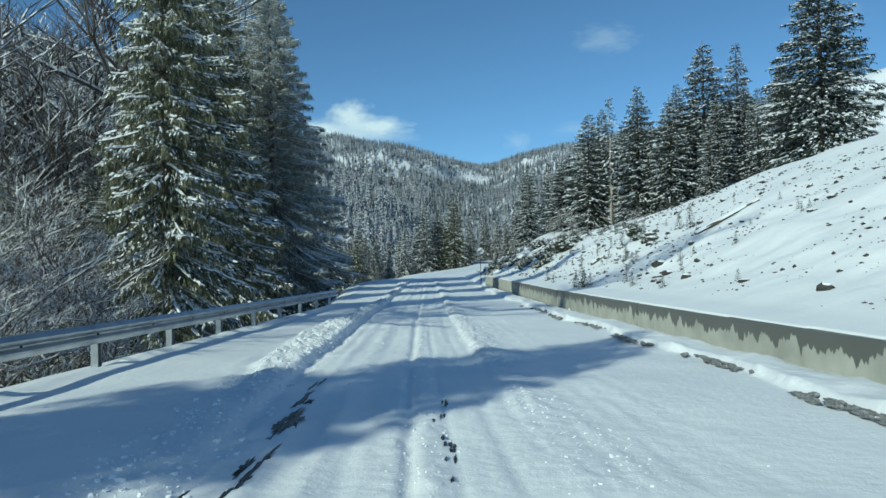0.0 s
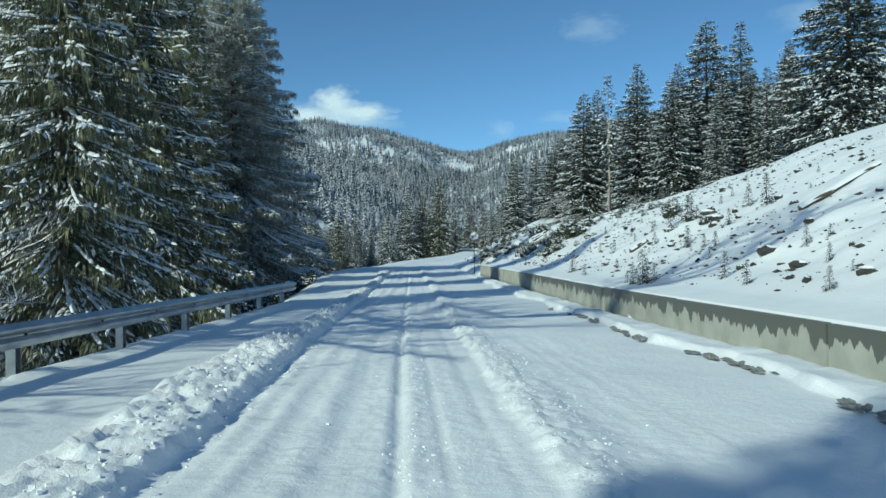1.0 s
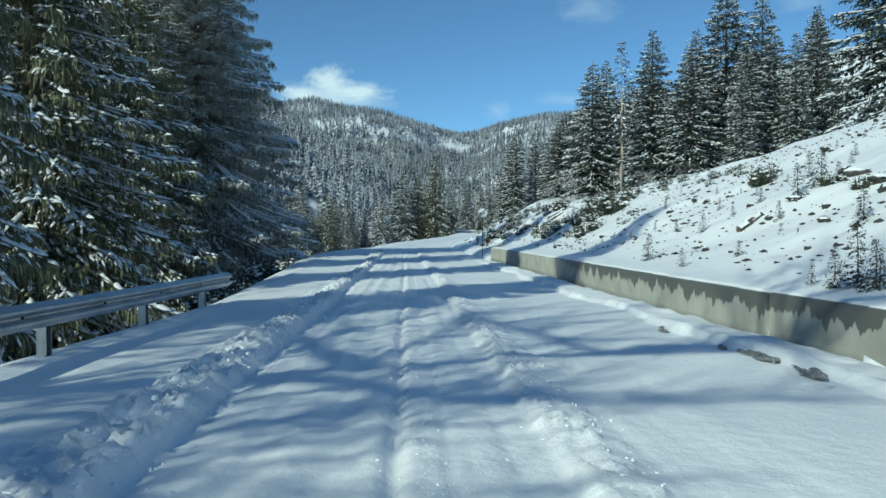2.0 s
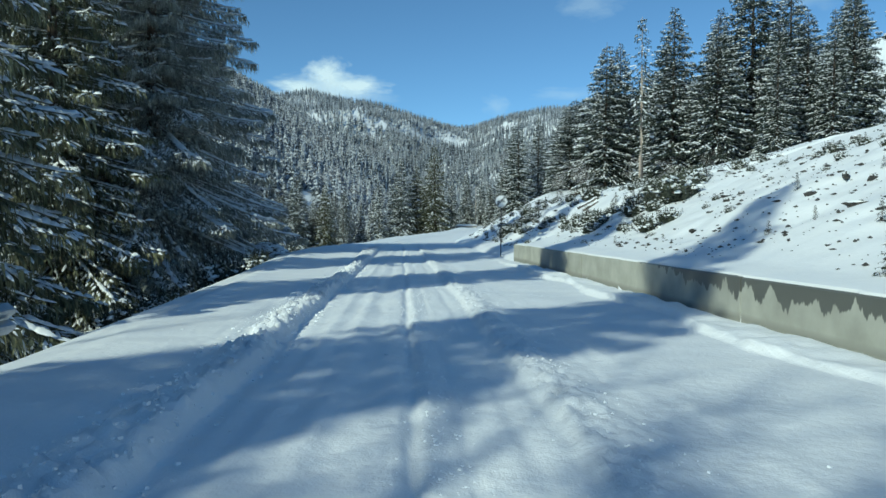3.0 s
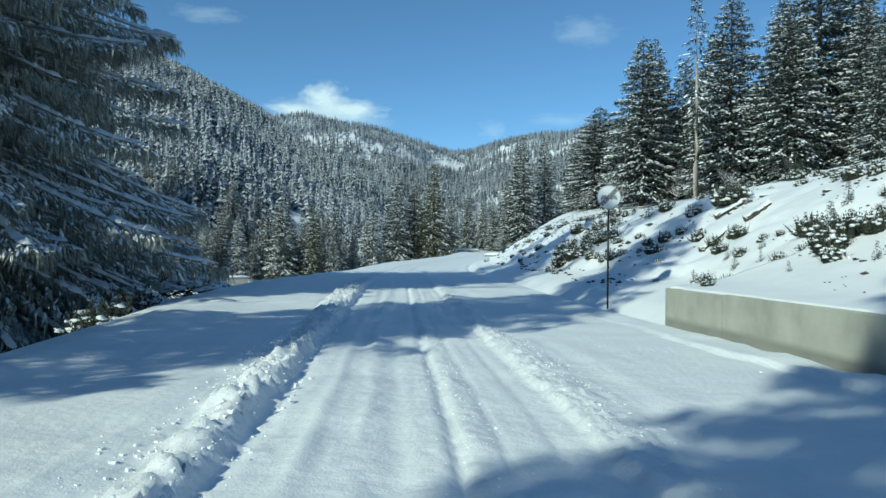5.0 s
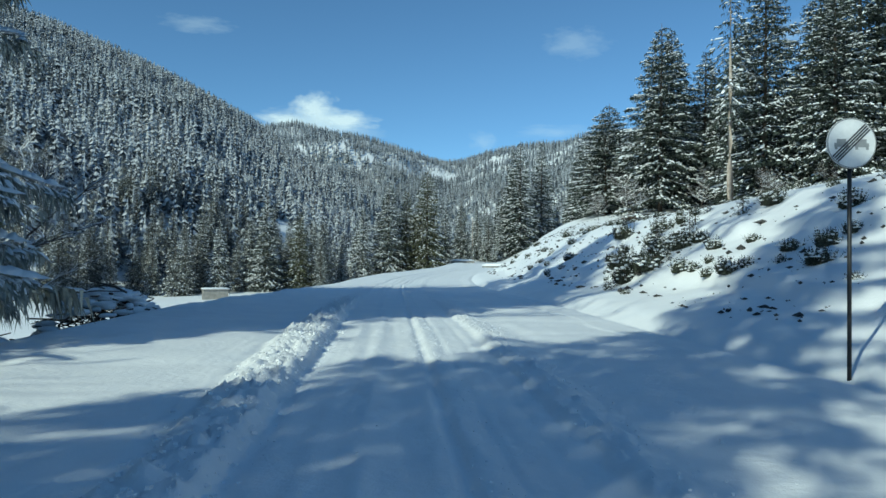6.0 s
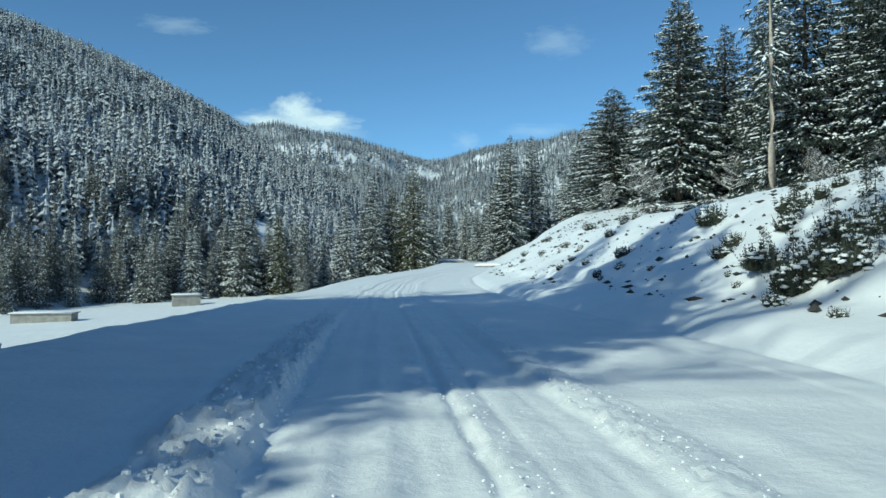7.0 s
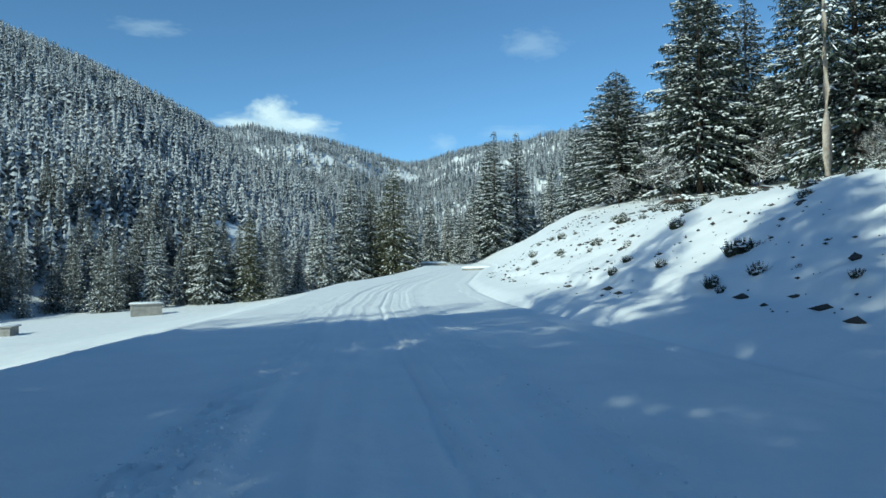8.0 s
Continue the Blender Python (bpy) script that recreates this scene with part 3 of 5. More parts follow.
def bare_meshes(seed, h, depth=4, snow=0.5):
    """Trunk, branches and snow of a leafless tree."""
    rng = random.Random(seed)
    wood, twig, white = Soup(), Soup(), Soup()

    def limb(p, way, length, radius, level):
        n = 4 if level < 2 else 3
        pts, q, d = [p], p, way
        for _ in range(n):
            d = (d + Vector((rng.uniform(-1, 1), rng.uniform(-1, 1), rng.uniform(-0.5, 0.7))) * 0.32).normalized()
            q = q + d * length / n
            pts.append(q)
        radii = [radius * (1 - 0.75 * i / n) + 0.003 for i in range(n + 1)]
        (wood if level == 0 else twig).tube(pts, radii, 6 if level == 0 else 3, level == 0)
        if level and rng.random() < snow:
            row = []
            for i, a in enumerate(pts):
                w = max(radii[i] * 1.5, 0.014) * rng.uniform(0.7, 1.3)
                dd = pts[min(i + 1, n)] - pts[max(i - 1, 0)]
                side = dd.cross(Vector((0, 0, 1)))
                side = side.normalized() * w if side.length > 1e-4 else Vector((w, 0, 0))
                up = Vector((0, 0, radii[i] * 0.8))
                row.append([a - side + up, a + up + Vector((0, 0, w * 1.5)), a + side + up])
            for a, b in zip(row, row[1:]):
                white.add(a + b, [(0, 1, 4, 3), (1, 2, 5, 4)])
        if level + 1 >= depth:
            return
        kids = (22, 10, 7, 4)[level]
        for k in range(kids):
            f = rng.uniform(0.2 if level == 0 else 0.15, 1.0)
            i = min(int(f * n), n - 1)
            at = pts[i] + (pts[i + 1] - pts[i]) * (f * n - i)
            ang = rng.random() * 6.283
            outward = Vector((math.cos(ang), math.sin(ang), rng.uniform(0.1, 0.6))).normalized()
            go = (outward * 0.8 + d * (0.2 if level == 0 else 0.75)).normalized()
            limb(at, go, length * rng.uniform(0.35, 0.55) * (1.15 - 0.4 * f), radius * 0.37, level + 1)

    limb(Vector((0, 0, -0.4)), Vector((rng.uniform(-0.08, 0.08), rng.uniform(-0.08, 0.08), 1)).normalized(), h, 0.011 * h + 0.03, 0)
    return wood.mesh("trunk", TWIGS, True), twig.mesh("crown", TWIGS), white.mesh("snow_cover", TREE_SNOW, True)


def bare_tree(meshes, x, y, scale=1.0, turn=0.0):
    base = new("bare_tree")
    for name, me in zip(("trunk", "crown", "snow_cover"), meshes):
        tagged(part(name, me, base), kind="" if name == "trunk" else "stuff")
    base.matrix_basis = Matrix.LocRotScale((x, y, ground_z(x, y) - 0.1), Euler((0, 0, turn)), (scale,) * 3)
    tagged(base, "leafless tree with thin grey branches lined with snow", "tree", "bare trees")
    return base


# big spruces below the road
olive = dict(slim=0.12, hangs=3, hang=0.6, snow=0.62, clump=0.95, strip=3.6, droop=0.4, arch=0.6, clear=0.02, needle_mat=NEEDLES_OLIVE, fan=0.28, sag=0.55, bough=1.05, gather=0.85)
BIG_A = spruce_meshes(11, 31, 6.6, 0.66, 9, 13, 0.55, power=0.8, **olive)
BIG_C = spruce_meshes(13, 35, 6.9, 0.66, 9, 13, 0.55, power=1.0, flare=0.9, **olive)
BIG_B = spruce_meshes(12, 35.5, 8.6, 0.62, 10, 24, 0.36, 0.12, 3, 0.5, snow=0.72, clump=0.8, strip=4.0, droop=0.5, arch=0.72, power=0.9, clear=0.02, needle_mat=NEEDLES_BLUE, fan=0.33, flare=0.8, sag=0.75, bough=0.9, gather=0.95)
BIG_D = spruce_meshes(14, 35.5, 8.4, 0.8, 9, 11, 0.55, 0.14, 2, 0.5, snow=0.4, clump=0.9, strip=2.0, droop=0.66, arch=0.25, power=0.9, clear=0.02, needle_mat=NEEDLES_BLUE, fan=0.33, flare=0.8, sag=0.75, bough=0.9, gather=0.9)
big_label = "tall dark spruce with drooping snow-laden branches below the road"
roadside = [(BIG_A, -13.0, 34.9, 0.92, 0.3, 0.62), (BIG_C, -16.3, 47.3, 1.0, 2.4, 0.9), (BIG_B, -16.6, 67.9, 0.97, 0.0, 1.02), (BIG_D, -24.5, 62.3, 0.62, 3.0, 0.8), (BIG_C, -18.3, 60.5, 0.87, 0.8, 0.94),
            # Mostly unseen trees, added and sized for the shadows they throw on road and bank.
            (BIG_A, -17.5, 17.7, 1.04, 4.2, 0.52), (BIG_A, -13, -4.6, 0.63, 1.1, 1.0), (BIG_A, -16.4, -6.9, 0.76, 2.6, 0.82), (BIG_A, -20, 77.5, 0.8, 0.9, 1.0), (BIG_D, -27, 68, 0.8, 2.2, 1.0), (BIG_D, -23, 74, 0.86, 4.4, 0.95), (BIG_D, -20.5, 72.5, 1.0, 1.4, 0.95),
            (BIG_C, -24, 41, 0.3, 1.2, 1.3), (BIG_C, -28, 46, 0.36, 2.2, 1.2), (BIG_C, -21.5, 36.5, 0.26, 3.2, 1.3), (BIG_C, -32, 51, 0.42, 4.2, 1.2), (BIG_C, -19.5, 42, 0.34, 5.2, 1.2), (BIG_C, -26, 52, 0.4, 0.7, 1.2)]
for meshes, x, y, k, turn, wide in roadside:
    spruce(meshes, big_label, x, y, 0.2, k, turn, "spruces below the road", wide)

BARE = [bare_meshes(31, 15, 4, 0.45), bare_meshes(32, 13, 4, 0.52)]
bare_tree(bare_meshes(33, 14, 4, 0.9), -19.8, 83.5, 0.55, 0.4)
# Those at y 9.5 and 15.5 are unseen, added for streaky road shadows.
for i, (x, y, k) in enumerate([(-17.5, 31, 0.5), (-21, 36, 0.6), (-15.2, 30.5, 0.4), (-27.5, 57, 1.3), (-30, 58, 1.3), (-22, 40, 0.62), (-24, 42, 0.7), (-17.5, 9.5, 1.3), (-19.5, 15.5, 1.4), (-13.2, 27.5, 0.4),
                                (-19.5, 33, 0.55), (-33, 62, 1.3), (-31, 57, 1.4), (-18, 28.5, 0.5), (-36, 66, 1.3), (-20, 30, 0.5), (-31, 54, 1.3),
                                (-23, 39.5, 0.8), (-34, 60, 2.0), (-33, 57, 1.9), (-30.5, 56, 1.6), (-29, 58, 1.4), (-36, 57, 2.0)]):
    bare_tree(BARE[i % 2], x, y, k, i * 1.9)
rr = random.Random(77)
# The nearest of these are unseen, added to shade the road's left edge.
for i in range(13):
    y = 2.5 + 1.5 * i + rr.uniform(-0.5, 0.5)
    bare_tree(BARE[i % 2], -7.0 - rr.uniform(0, 3.2), y, rr.uniform(0.17, 0.3), i * 2.3)
for i, (x, y, k) in enumerate([(22.5, 139, 0.3), (24, 146, 0.34), (29.5, 137, 0.3), (32, 126, 0.26), (25.5, 151, 0.35), (36, 122, 0.28), (30.5, 121.5, 0.22), (20.5, 148, 0.26)]):
    bare_tree(BARE[i % 2], x, y, k, i * 1.1)

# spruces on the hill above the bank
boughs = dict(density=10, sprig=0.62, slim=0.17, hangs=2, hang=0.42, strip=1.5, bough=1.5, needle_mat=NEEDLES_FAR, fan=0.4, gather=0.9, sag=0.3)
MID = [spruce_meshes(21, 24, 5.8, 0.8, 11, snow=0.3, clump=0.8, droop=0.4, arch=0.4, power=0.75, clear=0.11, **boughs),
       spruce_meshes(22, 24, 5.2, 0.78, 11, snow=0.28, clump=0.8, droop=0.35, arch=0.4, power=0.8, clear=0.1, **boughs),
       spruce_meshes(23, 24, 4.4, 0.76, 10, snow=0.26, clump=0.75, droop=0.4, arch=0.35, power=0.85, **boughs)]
wooded = dict(density=3.8, sprig=1.15, slim=0.18, hangs=1, hang=0.6, needle_mat=NEEDLES_RIME, fan=0.36, gather=0.8, sag=0.5, clump=0.62)
LITE = [spruce_meshes(27, 24, 4.6, 0.85, 9, snow=0.42, droop=0.5, arch=0.3, power=0.85, **wooded),
        spruce_meshes(28, 24, 4.0, 0.85, 9, snow=0.36, droop=0.45, arch=0.35, power=0.9, **wooded),
        spruce_meshes(29, 24, 5.2, 0.85, 9, snow=0.3, droop=0.5, arch=0.35, power=0.85, **wooded)]
boughs.update(needle_mat=NEEDLES_MOSS, sprig=0.8, density=8, strip=0.9)
VALE = [spruce_meshes(25, 24, 5.2, 0.75, 11, snow=0.16, clump=0.7, droop=0.5, arch=0.4, power=0.8, **boughs)]
boughs.update(needle_mat=NEEDLES_FROST, strip=1.6)
VALE += [spruce_meshes(26, 24, 4.8, 0.75, 11, snow=0.34, clump=0.75, droop=0.5, arch=0.4, power=0.8, **boughs),
         spruce_meshes(30, 24, 4.4, 0.75, 10, snow=0.45, clump=0.8, droop=0.55, arch=0.35, power=0.85, **boughs)]
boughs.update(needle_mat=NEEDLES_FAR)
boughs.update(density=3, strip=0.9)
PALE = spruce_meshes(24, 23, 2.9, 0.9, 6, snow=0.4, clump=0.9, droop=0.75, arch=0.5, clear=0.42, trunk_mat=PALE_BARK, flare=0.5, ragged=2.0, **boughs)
hill_label = "dark green spruce with snow on its boughs on the hillside"
hill_trees = [(0, 27, 143.5, 32.2), (1, 33.3, 129.6, 33.5), (1, 42, 134, 34.8), (0, 47.5, 136, 43.5), (2, 56, 141, 44.5), (1, 58, 127, 36.5), (0, 43, 84, 36.5),
              (0, 27, 167, 27.5, 1.75), (2, 26, 184, 24, 1.3), (1, 31.8, 153, 34.5), (1, 35.0, 149.5, 30.5, 1.2), (0, 37.5, 124, 30), (1, 36, 141, 32), (0, 52, 128, 33), (2, 50, 118, 30), (1, 62, 135, 38), (0, 24.0, 158, 23.5, 1.6),
              (1, 45, 122, 30), (0, 32, 160, 27), (2, 40, 112, 24)]
for i, (kind, x, y, top, *wide) in enumerate(hill_trees):
    spruce(MID[kind], hill_label, x, y, 0.2, (top - ground_z(x, y)) / 24, i * 2.1, "spruces on the hill", wide[0] if wide else 1.3 if y < 100 else 1.12)
for i in range(46):
    rr = random.Random(900 + i)
    x, y = rr.uniform(36, 105), rr.uniform(92, 320)
    if y - 92 > 1.1 * (x - 30) + 70 or x > 0.42 * y:
        continue
    spruce((MID if y < 150 else LITE)[i % 3], hill_label, x, y, 0.2, rr.uniform(0.75, 1.1), i * 1.7, "spruces on the hill")
pale = spruce(PALE, "spruce with a long bare pale trunk and thin crown", 27.2, 124, 0.2, (30.5 - ground_z(27.2, 124)) / 23, 0.7, "spruces on the hill")

# spruces where the road bends away
rng = random.Random(5)
valley_label = "tall spruce with snow-dusted boughs at the valley bend"
bend_trees = [(0, -0.8, 257, 28.5), (0, -6.9, 258, 22.6), (1, -11.7, 254, 24.9), (2, -18.3, 250, 17.5), (2, -24, 250, 9.7), (1, -28.2, 244, 13.7), (0, -33.5, 238, 15), (1, -41.4, 236, 18.2), (2, -46, 240, 14),
              (2, -52, 232, 12), (1, -60, 245, 14), (1, 11, 300, 23.9), (2, 16.7, 300, 23), (1, 19.7, 290, 19.4), (2, 23, 285, 19.8), (2, 22, 330, 24), (1, 28, 340, 26), (3, 29.4, 285, 42.5), (3, 38.2, 297, 44.5), (3, 27.6, 289, 40),
              (3, 24.5, 296, 28), (2, 50, 300, 36), (2, -4, 270, 21), (1, -15, 266, 17), (2, -21, 262, 15), (2, -37, 262, 15), (1, 5, 280, 20), (2, -9, 280, 19)]
for i, (kind, x, y, top) in enumerate(bend_trees):
    g = ground_z(x, y)
    spruce((VALE + MID[2:])[kind], valley_label, x, y, 0.2, (top - g) / 24, i * 1.3, "spruces at the bend", 1.05 if top - g > 22 else 0.95)


def forest(name, spots, heights, tiers, blades, mat, label, seed, stout=(0.18, 0.29)):
    """Many small spruces in one mesh: a slim core under whorls of separate drooping boughs."""
    g = np.random.default_rng(seed)
    n = len(spots)
    turn = g.random(n)[:, None] * 6.283
    width = heights * g.uniform(*stout, n)
    # cores
    sides = 5
    ang = np.arange(sides) * 6.283 / sides
    core = np.zeros((n, sides + 1, 3))
    core[:, 0, 2] = heights
    core[:, 1:, 0] = 0.4 * width[:, None] * np.cos(ang + turn)
    core[:, 1:, 1] = 0.4 * width[:, None] * np.sin(ang + turn)
    core += spots[:, None, :]
    core_f = np.array([(0, 1 + k, 1 + (k + 1) % sides) for k in range(sides)])
    # boughs
    t = np.repeat(np.arange(tiers), blades)[None]
    q = (t + g.uniform(-0.35, 0.35, (n, tiers * blades)) + 0.5) / (tiers + 0.3)
    a = turn + t * 2.4 + np.tile(np.arange(blades), tiers)[None] * 6.283 / blades + g.uniform(-0.4, 0.4, q.shape)
    reach = width[:, None] * (1 - q) ** 0.8 * g.uniform(0.7, 1.2, q.shape) + 0.02 * heights[:, None]
    across = reach * g.uniform(0.4, 0.65, q.shape)
    root = heights[:, None] * (0.04 + 0.96 * q)
    c, sn = np.cos(a), np.sin(a)
    rows = []
    for out, side, down in ((0.05, 0, -0.35), (0.6, 1, 0.28), (1.0, 0, 0.5), (0.6, -1, 0.28)):
        rows.append(np.stack([c * reach * out - sn * across * side, sn * reach * out + c * across * side, root - reach * down], -1))
    bough = np.stack(rows, 2) + spots[:, None, None, :]
    k = n * tiers * blades
    faces = (core_f[None] + ((sides + 1) * np.arange(n))[:, None, None]).reshape(-1, 3)
    leaf = np.array([(0, 1, 2), (0, 2, 3)])[None] + (n * (sides + 1) + 4 * np.arange(k))[:, None, None]
    me = bpy.data.meshes.new(name)
    me.from_pydata(np.concatenate([core.reshape(-1, 3), bough.reshape(-1, 3)]).tolist(), [], np.concatenate([faces, leaf.reshape(-1, 3)]).tolist())
    me.materials.append(mat)
    return tagged(new(name, me), label, "forest", kind="stuff")


def scatter(x0, x1, y0, y1, step, seed, keep):
    g = np.random.default_rng(seed)
    xs, ys = np.meshgrid(np.arange(x0, x1, step), np.arange(y0, y1, step))
    xs = xs.ravel() + g.uniform(-0.5, 0.5, xs.size) * step
    ys = ys.ravel() + g.uniform(-0.5, 0.5, ys.size) * step
    z = land(xs, ys)
    ok = keep(xs, ys, z, g)
    return np.stack([xs, ys, z - 0.4], -1)[ok], g


def near_slope(x, y, z, g):
    bearing = np.degrees(np.arctan2(x + 3, y - 20))
    clearing = (np.hypot((x + 56) / 9, (y - 324) / 12) > 1) & (np.abs(x + 45 + (y - 270) * 0.2) + np.abs(y - 290) * 0.1 > 6)
    return (bearing > -52) & (bearing < 14) & (y > np.maximum(232 + 1.9 * np.minimum(x + 45, 0), 262 + 0.7 * np.minimum(x + 45, 0)) + np.clip(x + 60, 0, 200) * 0.6) & (x < -20) & (np.hypot(x, y) < 720) & clearing & (g.random(x.shape) < 0.93)


for i in range(230):
    rr = random.Random(300 + i)
    t = rr.random()
    x = -30 - 120 * t + rr.uniform(-6, 6)
    y = 238 - 0.95 * max(0, -x - 48) + (rr.uniform(-2, 22) if i < 60 else rr.uniform(8, 85))
    if y > 90 and not (-56 < x < -40 and y < 226):
        spruce(LITE[i % 3], "snow-dusted spruce at the foot of the mountainside", x, y, 0.2, rr.uniform(0.45, 0.75), i * 1.7, "spruces at the forest edge")

spots, g = scatter(-620, 10, 110, 720, 3.5, 41, near_slope)
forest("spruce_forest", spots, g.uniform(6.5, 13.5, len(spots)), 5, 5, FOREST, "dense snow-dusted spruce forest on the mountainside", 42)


def mid_slope(x, y, z, g):
    bearing = np.degrees(np.arctan2(x + 3, y - 20))
    return (bearing > -40) & (bearing < 22) & (y > 300) & (np.hypot(x, y) < 1150) & ((np.hypot(x, y) > 715) | (x > 0)) & ((np.abs(x - lane(y)) > 9) | (y > 330)) & (g.random(x.shape) < 0.9)


spots, g = scatter(-700, 420, 300, 1150, 5.4, 43, mid_slope)
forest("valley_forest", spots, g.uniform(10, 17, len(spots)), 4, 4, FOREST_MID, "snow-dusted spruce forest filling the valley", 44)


def far_slope(x, y, z, g):
    bearing = np.degrees(np.arctan2(x + 3, y - 20))
    open_snow = fbm(x / 34 + 9, y / 34 + 4, 3) > 0.77
    for cx, cy, r in ((-127, 1160, 6), (-108, 1158, 4), (-84, 1162, 5), (95, 1262, 6), (121, 1288, 8), (75, 1176, 4)):
        open_snow = open_snow | (np.hypot(x - cx, (y - cy) / 2.2) < r * (0.5 + fbm(x / 9, y / 9, 2)))
    return (bearing > -26) & (bearing < 30) & (np.hypot(x, y) >= 1150) & (np.hypot(x, y) < 1950) & ~open_snow & (g.random(x.shape) < 0.92)


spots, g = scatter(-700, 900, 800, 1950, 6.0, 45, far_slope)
forest("ridge_forest", spots, g.uniform(8, 15, len(spots)), 3, 3, FOREST_FAR_HAZED, "far snow-dusted forest on the ridges", 46)

# ---- the concrete wall ----


def wall_x(y):
    return float(lane(y) + wall_u(y))


def concrete_wall():
    s = Soup()
    s.box(0, 0.34, 0, 4.975, -1.2, 0, 0.018)
    panel = s.mesh("panel", CONCRETE)
    half = Soup()
    half.box(0, 0.34, 0, 2.54, -1.2, 0, 0.018)
    end = half.mesh("end_panel", CONCRETE)
    root = new("retaining_wall")
    tagged(root, "low concrete wall of cast panels, wet stains dripping from its top", "wall")
    y = 23.86 - 30
    while y < WALL_END - 1:
        last = y > WALL_END - 4
        y1 = y + (2.56 if last else 5.0)
        ob = part("panel", end if last else panel, root)
        ob.matrix_basis = Matrix.Translation((wall_x(y) + (0.012, -0.01, 0.004, -0.006)[int(y // 5) % 4], y, float(wall_top(y)) + (0.0, 0.008, -0.006)[int(y // 5) % 3])) @ Euler((math.atan2(float(wall_top(y1) - wall_top(y)), y1 - y), 0, -math.atan2(wall_x(y1) - wall_x(y), y1 - y))).to_matrix().to_4x4()
        y = y1
    return root


concrete_wall()

# ---- the guard rail ----


def w_beam(length):
    """A corrugated steel beam, bulging towards +x, its top at z = 0."""
    prof = [(0.0, 0.0), (0.012, -0.012), (0.05, -0.04), (0.078, -0.065), (0.078, -0.095), (0.05, -0.12), (0.01, -0.145), (0.01, -0.165), (0.05, -0.19), (0.078, -0.215), (0.078, -0.245), (0.05, -0.27), (0.012, -0.298), (0.0, -0.31)]
    s = Soup()
    n = len(prof)
    rows = [[(x + off, y, z) for x, z in prof] for y in (0, length) for off in (0.0, -0.006)]
    faces = []
    for i in range(n - 1):
        faces.append((i, i + 1, 2 * n + i + 1, 2 * n + i))
        faces.append((n + i, 3 * n + i, 3 * n + i + 1, n + i + 1))
        faces.append((i, n + i, n + i + 1, i + 1))
        faces.append((2 * n + i, 2 * n + i + 1, 3 * n + i + 1, 3 * n + i))
    faces.append((0, 2 * n, 3 * n, n))
    faces.append((n - 1, 2 * n - 1, 4 * n - 1, 3 * n - 1))
    s.add([p for r in rows for p in r], faces)
    return s.mesh("beam", STEEL)


def rail_post(height):
    s = Soup()
    w, t, d = 0.06, 0.008, 0.12
    s.box(-d, 0, -w, -w + t, -0.9, height)
    s.box(-d, -d + t, -w + t, w - t, -0.9, height)
    s.box(-d, 0, w - t, w, -0.9, height)
    return s.mesh("post", STEEL)


def bolt_mesh():
    s = Soup()
    s.tube([(0, 0, 0), (0.014, 0, 0), (0.02, 0, 0)], [0.02, 0.02, 0.011], 8)
    return s.mesh("bolt", DARK_STEEL)


def guard_rail(points, height, label):
    """Beams of 4 m from point to point, on posts 2.9 m apart."""
    root = tagged(new("guardrail"), label, "guardrail")
    beam, post, bolt = w_beam(4.03), rail_post(height - 0.04), bolt_mesh()
    for (xa, ya), (xb, yb) in zip(points, points[1:]):
        za, zb = float(road_z(ya)), float(road_z(yb))
        turn = -math.atan2(xb - xa, yb - ya)
        m = Matrix.Translation((xa, ya, za + height)) @ Euler((math.atan2(zb - za, yb - ya), 0, turn)).to_matrix().to_4x4()
        b = part("beam", beam, root)
        b.matrix_basis = m
        for y in (0.12, 2.1):
            k = part("bolt", bolt, b)
            k.matrix_basis = Matrix.Translation((0.012, y, -0.155))
    xa, ya = points[-1]
    y = ya - 1.5
    while y > points[0][1]:
        p = part("post", post, root)
        p.matrix_basis = Matrix.Translation((xa - 0.012, y, float(road_z(y))))
        y -= 2.9
    return root


guard_rail([(RAIL_X, 34.55 - 4 * k) for k in range(12, -1, -1)], 0.72, "galvanised steel guardrail with corrugated beam on posts in snow")

# ---- road sign ----


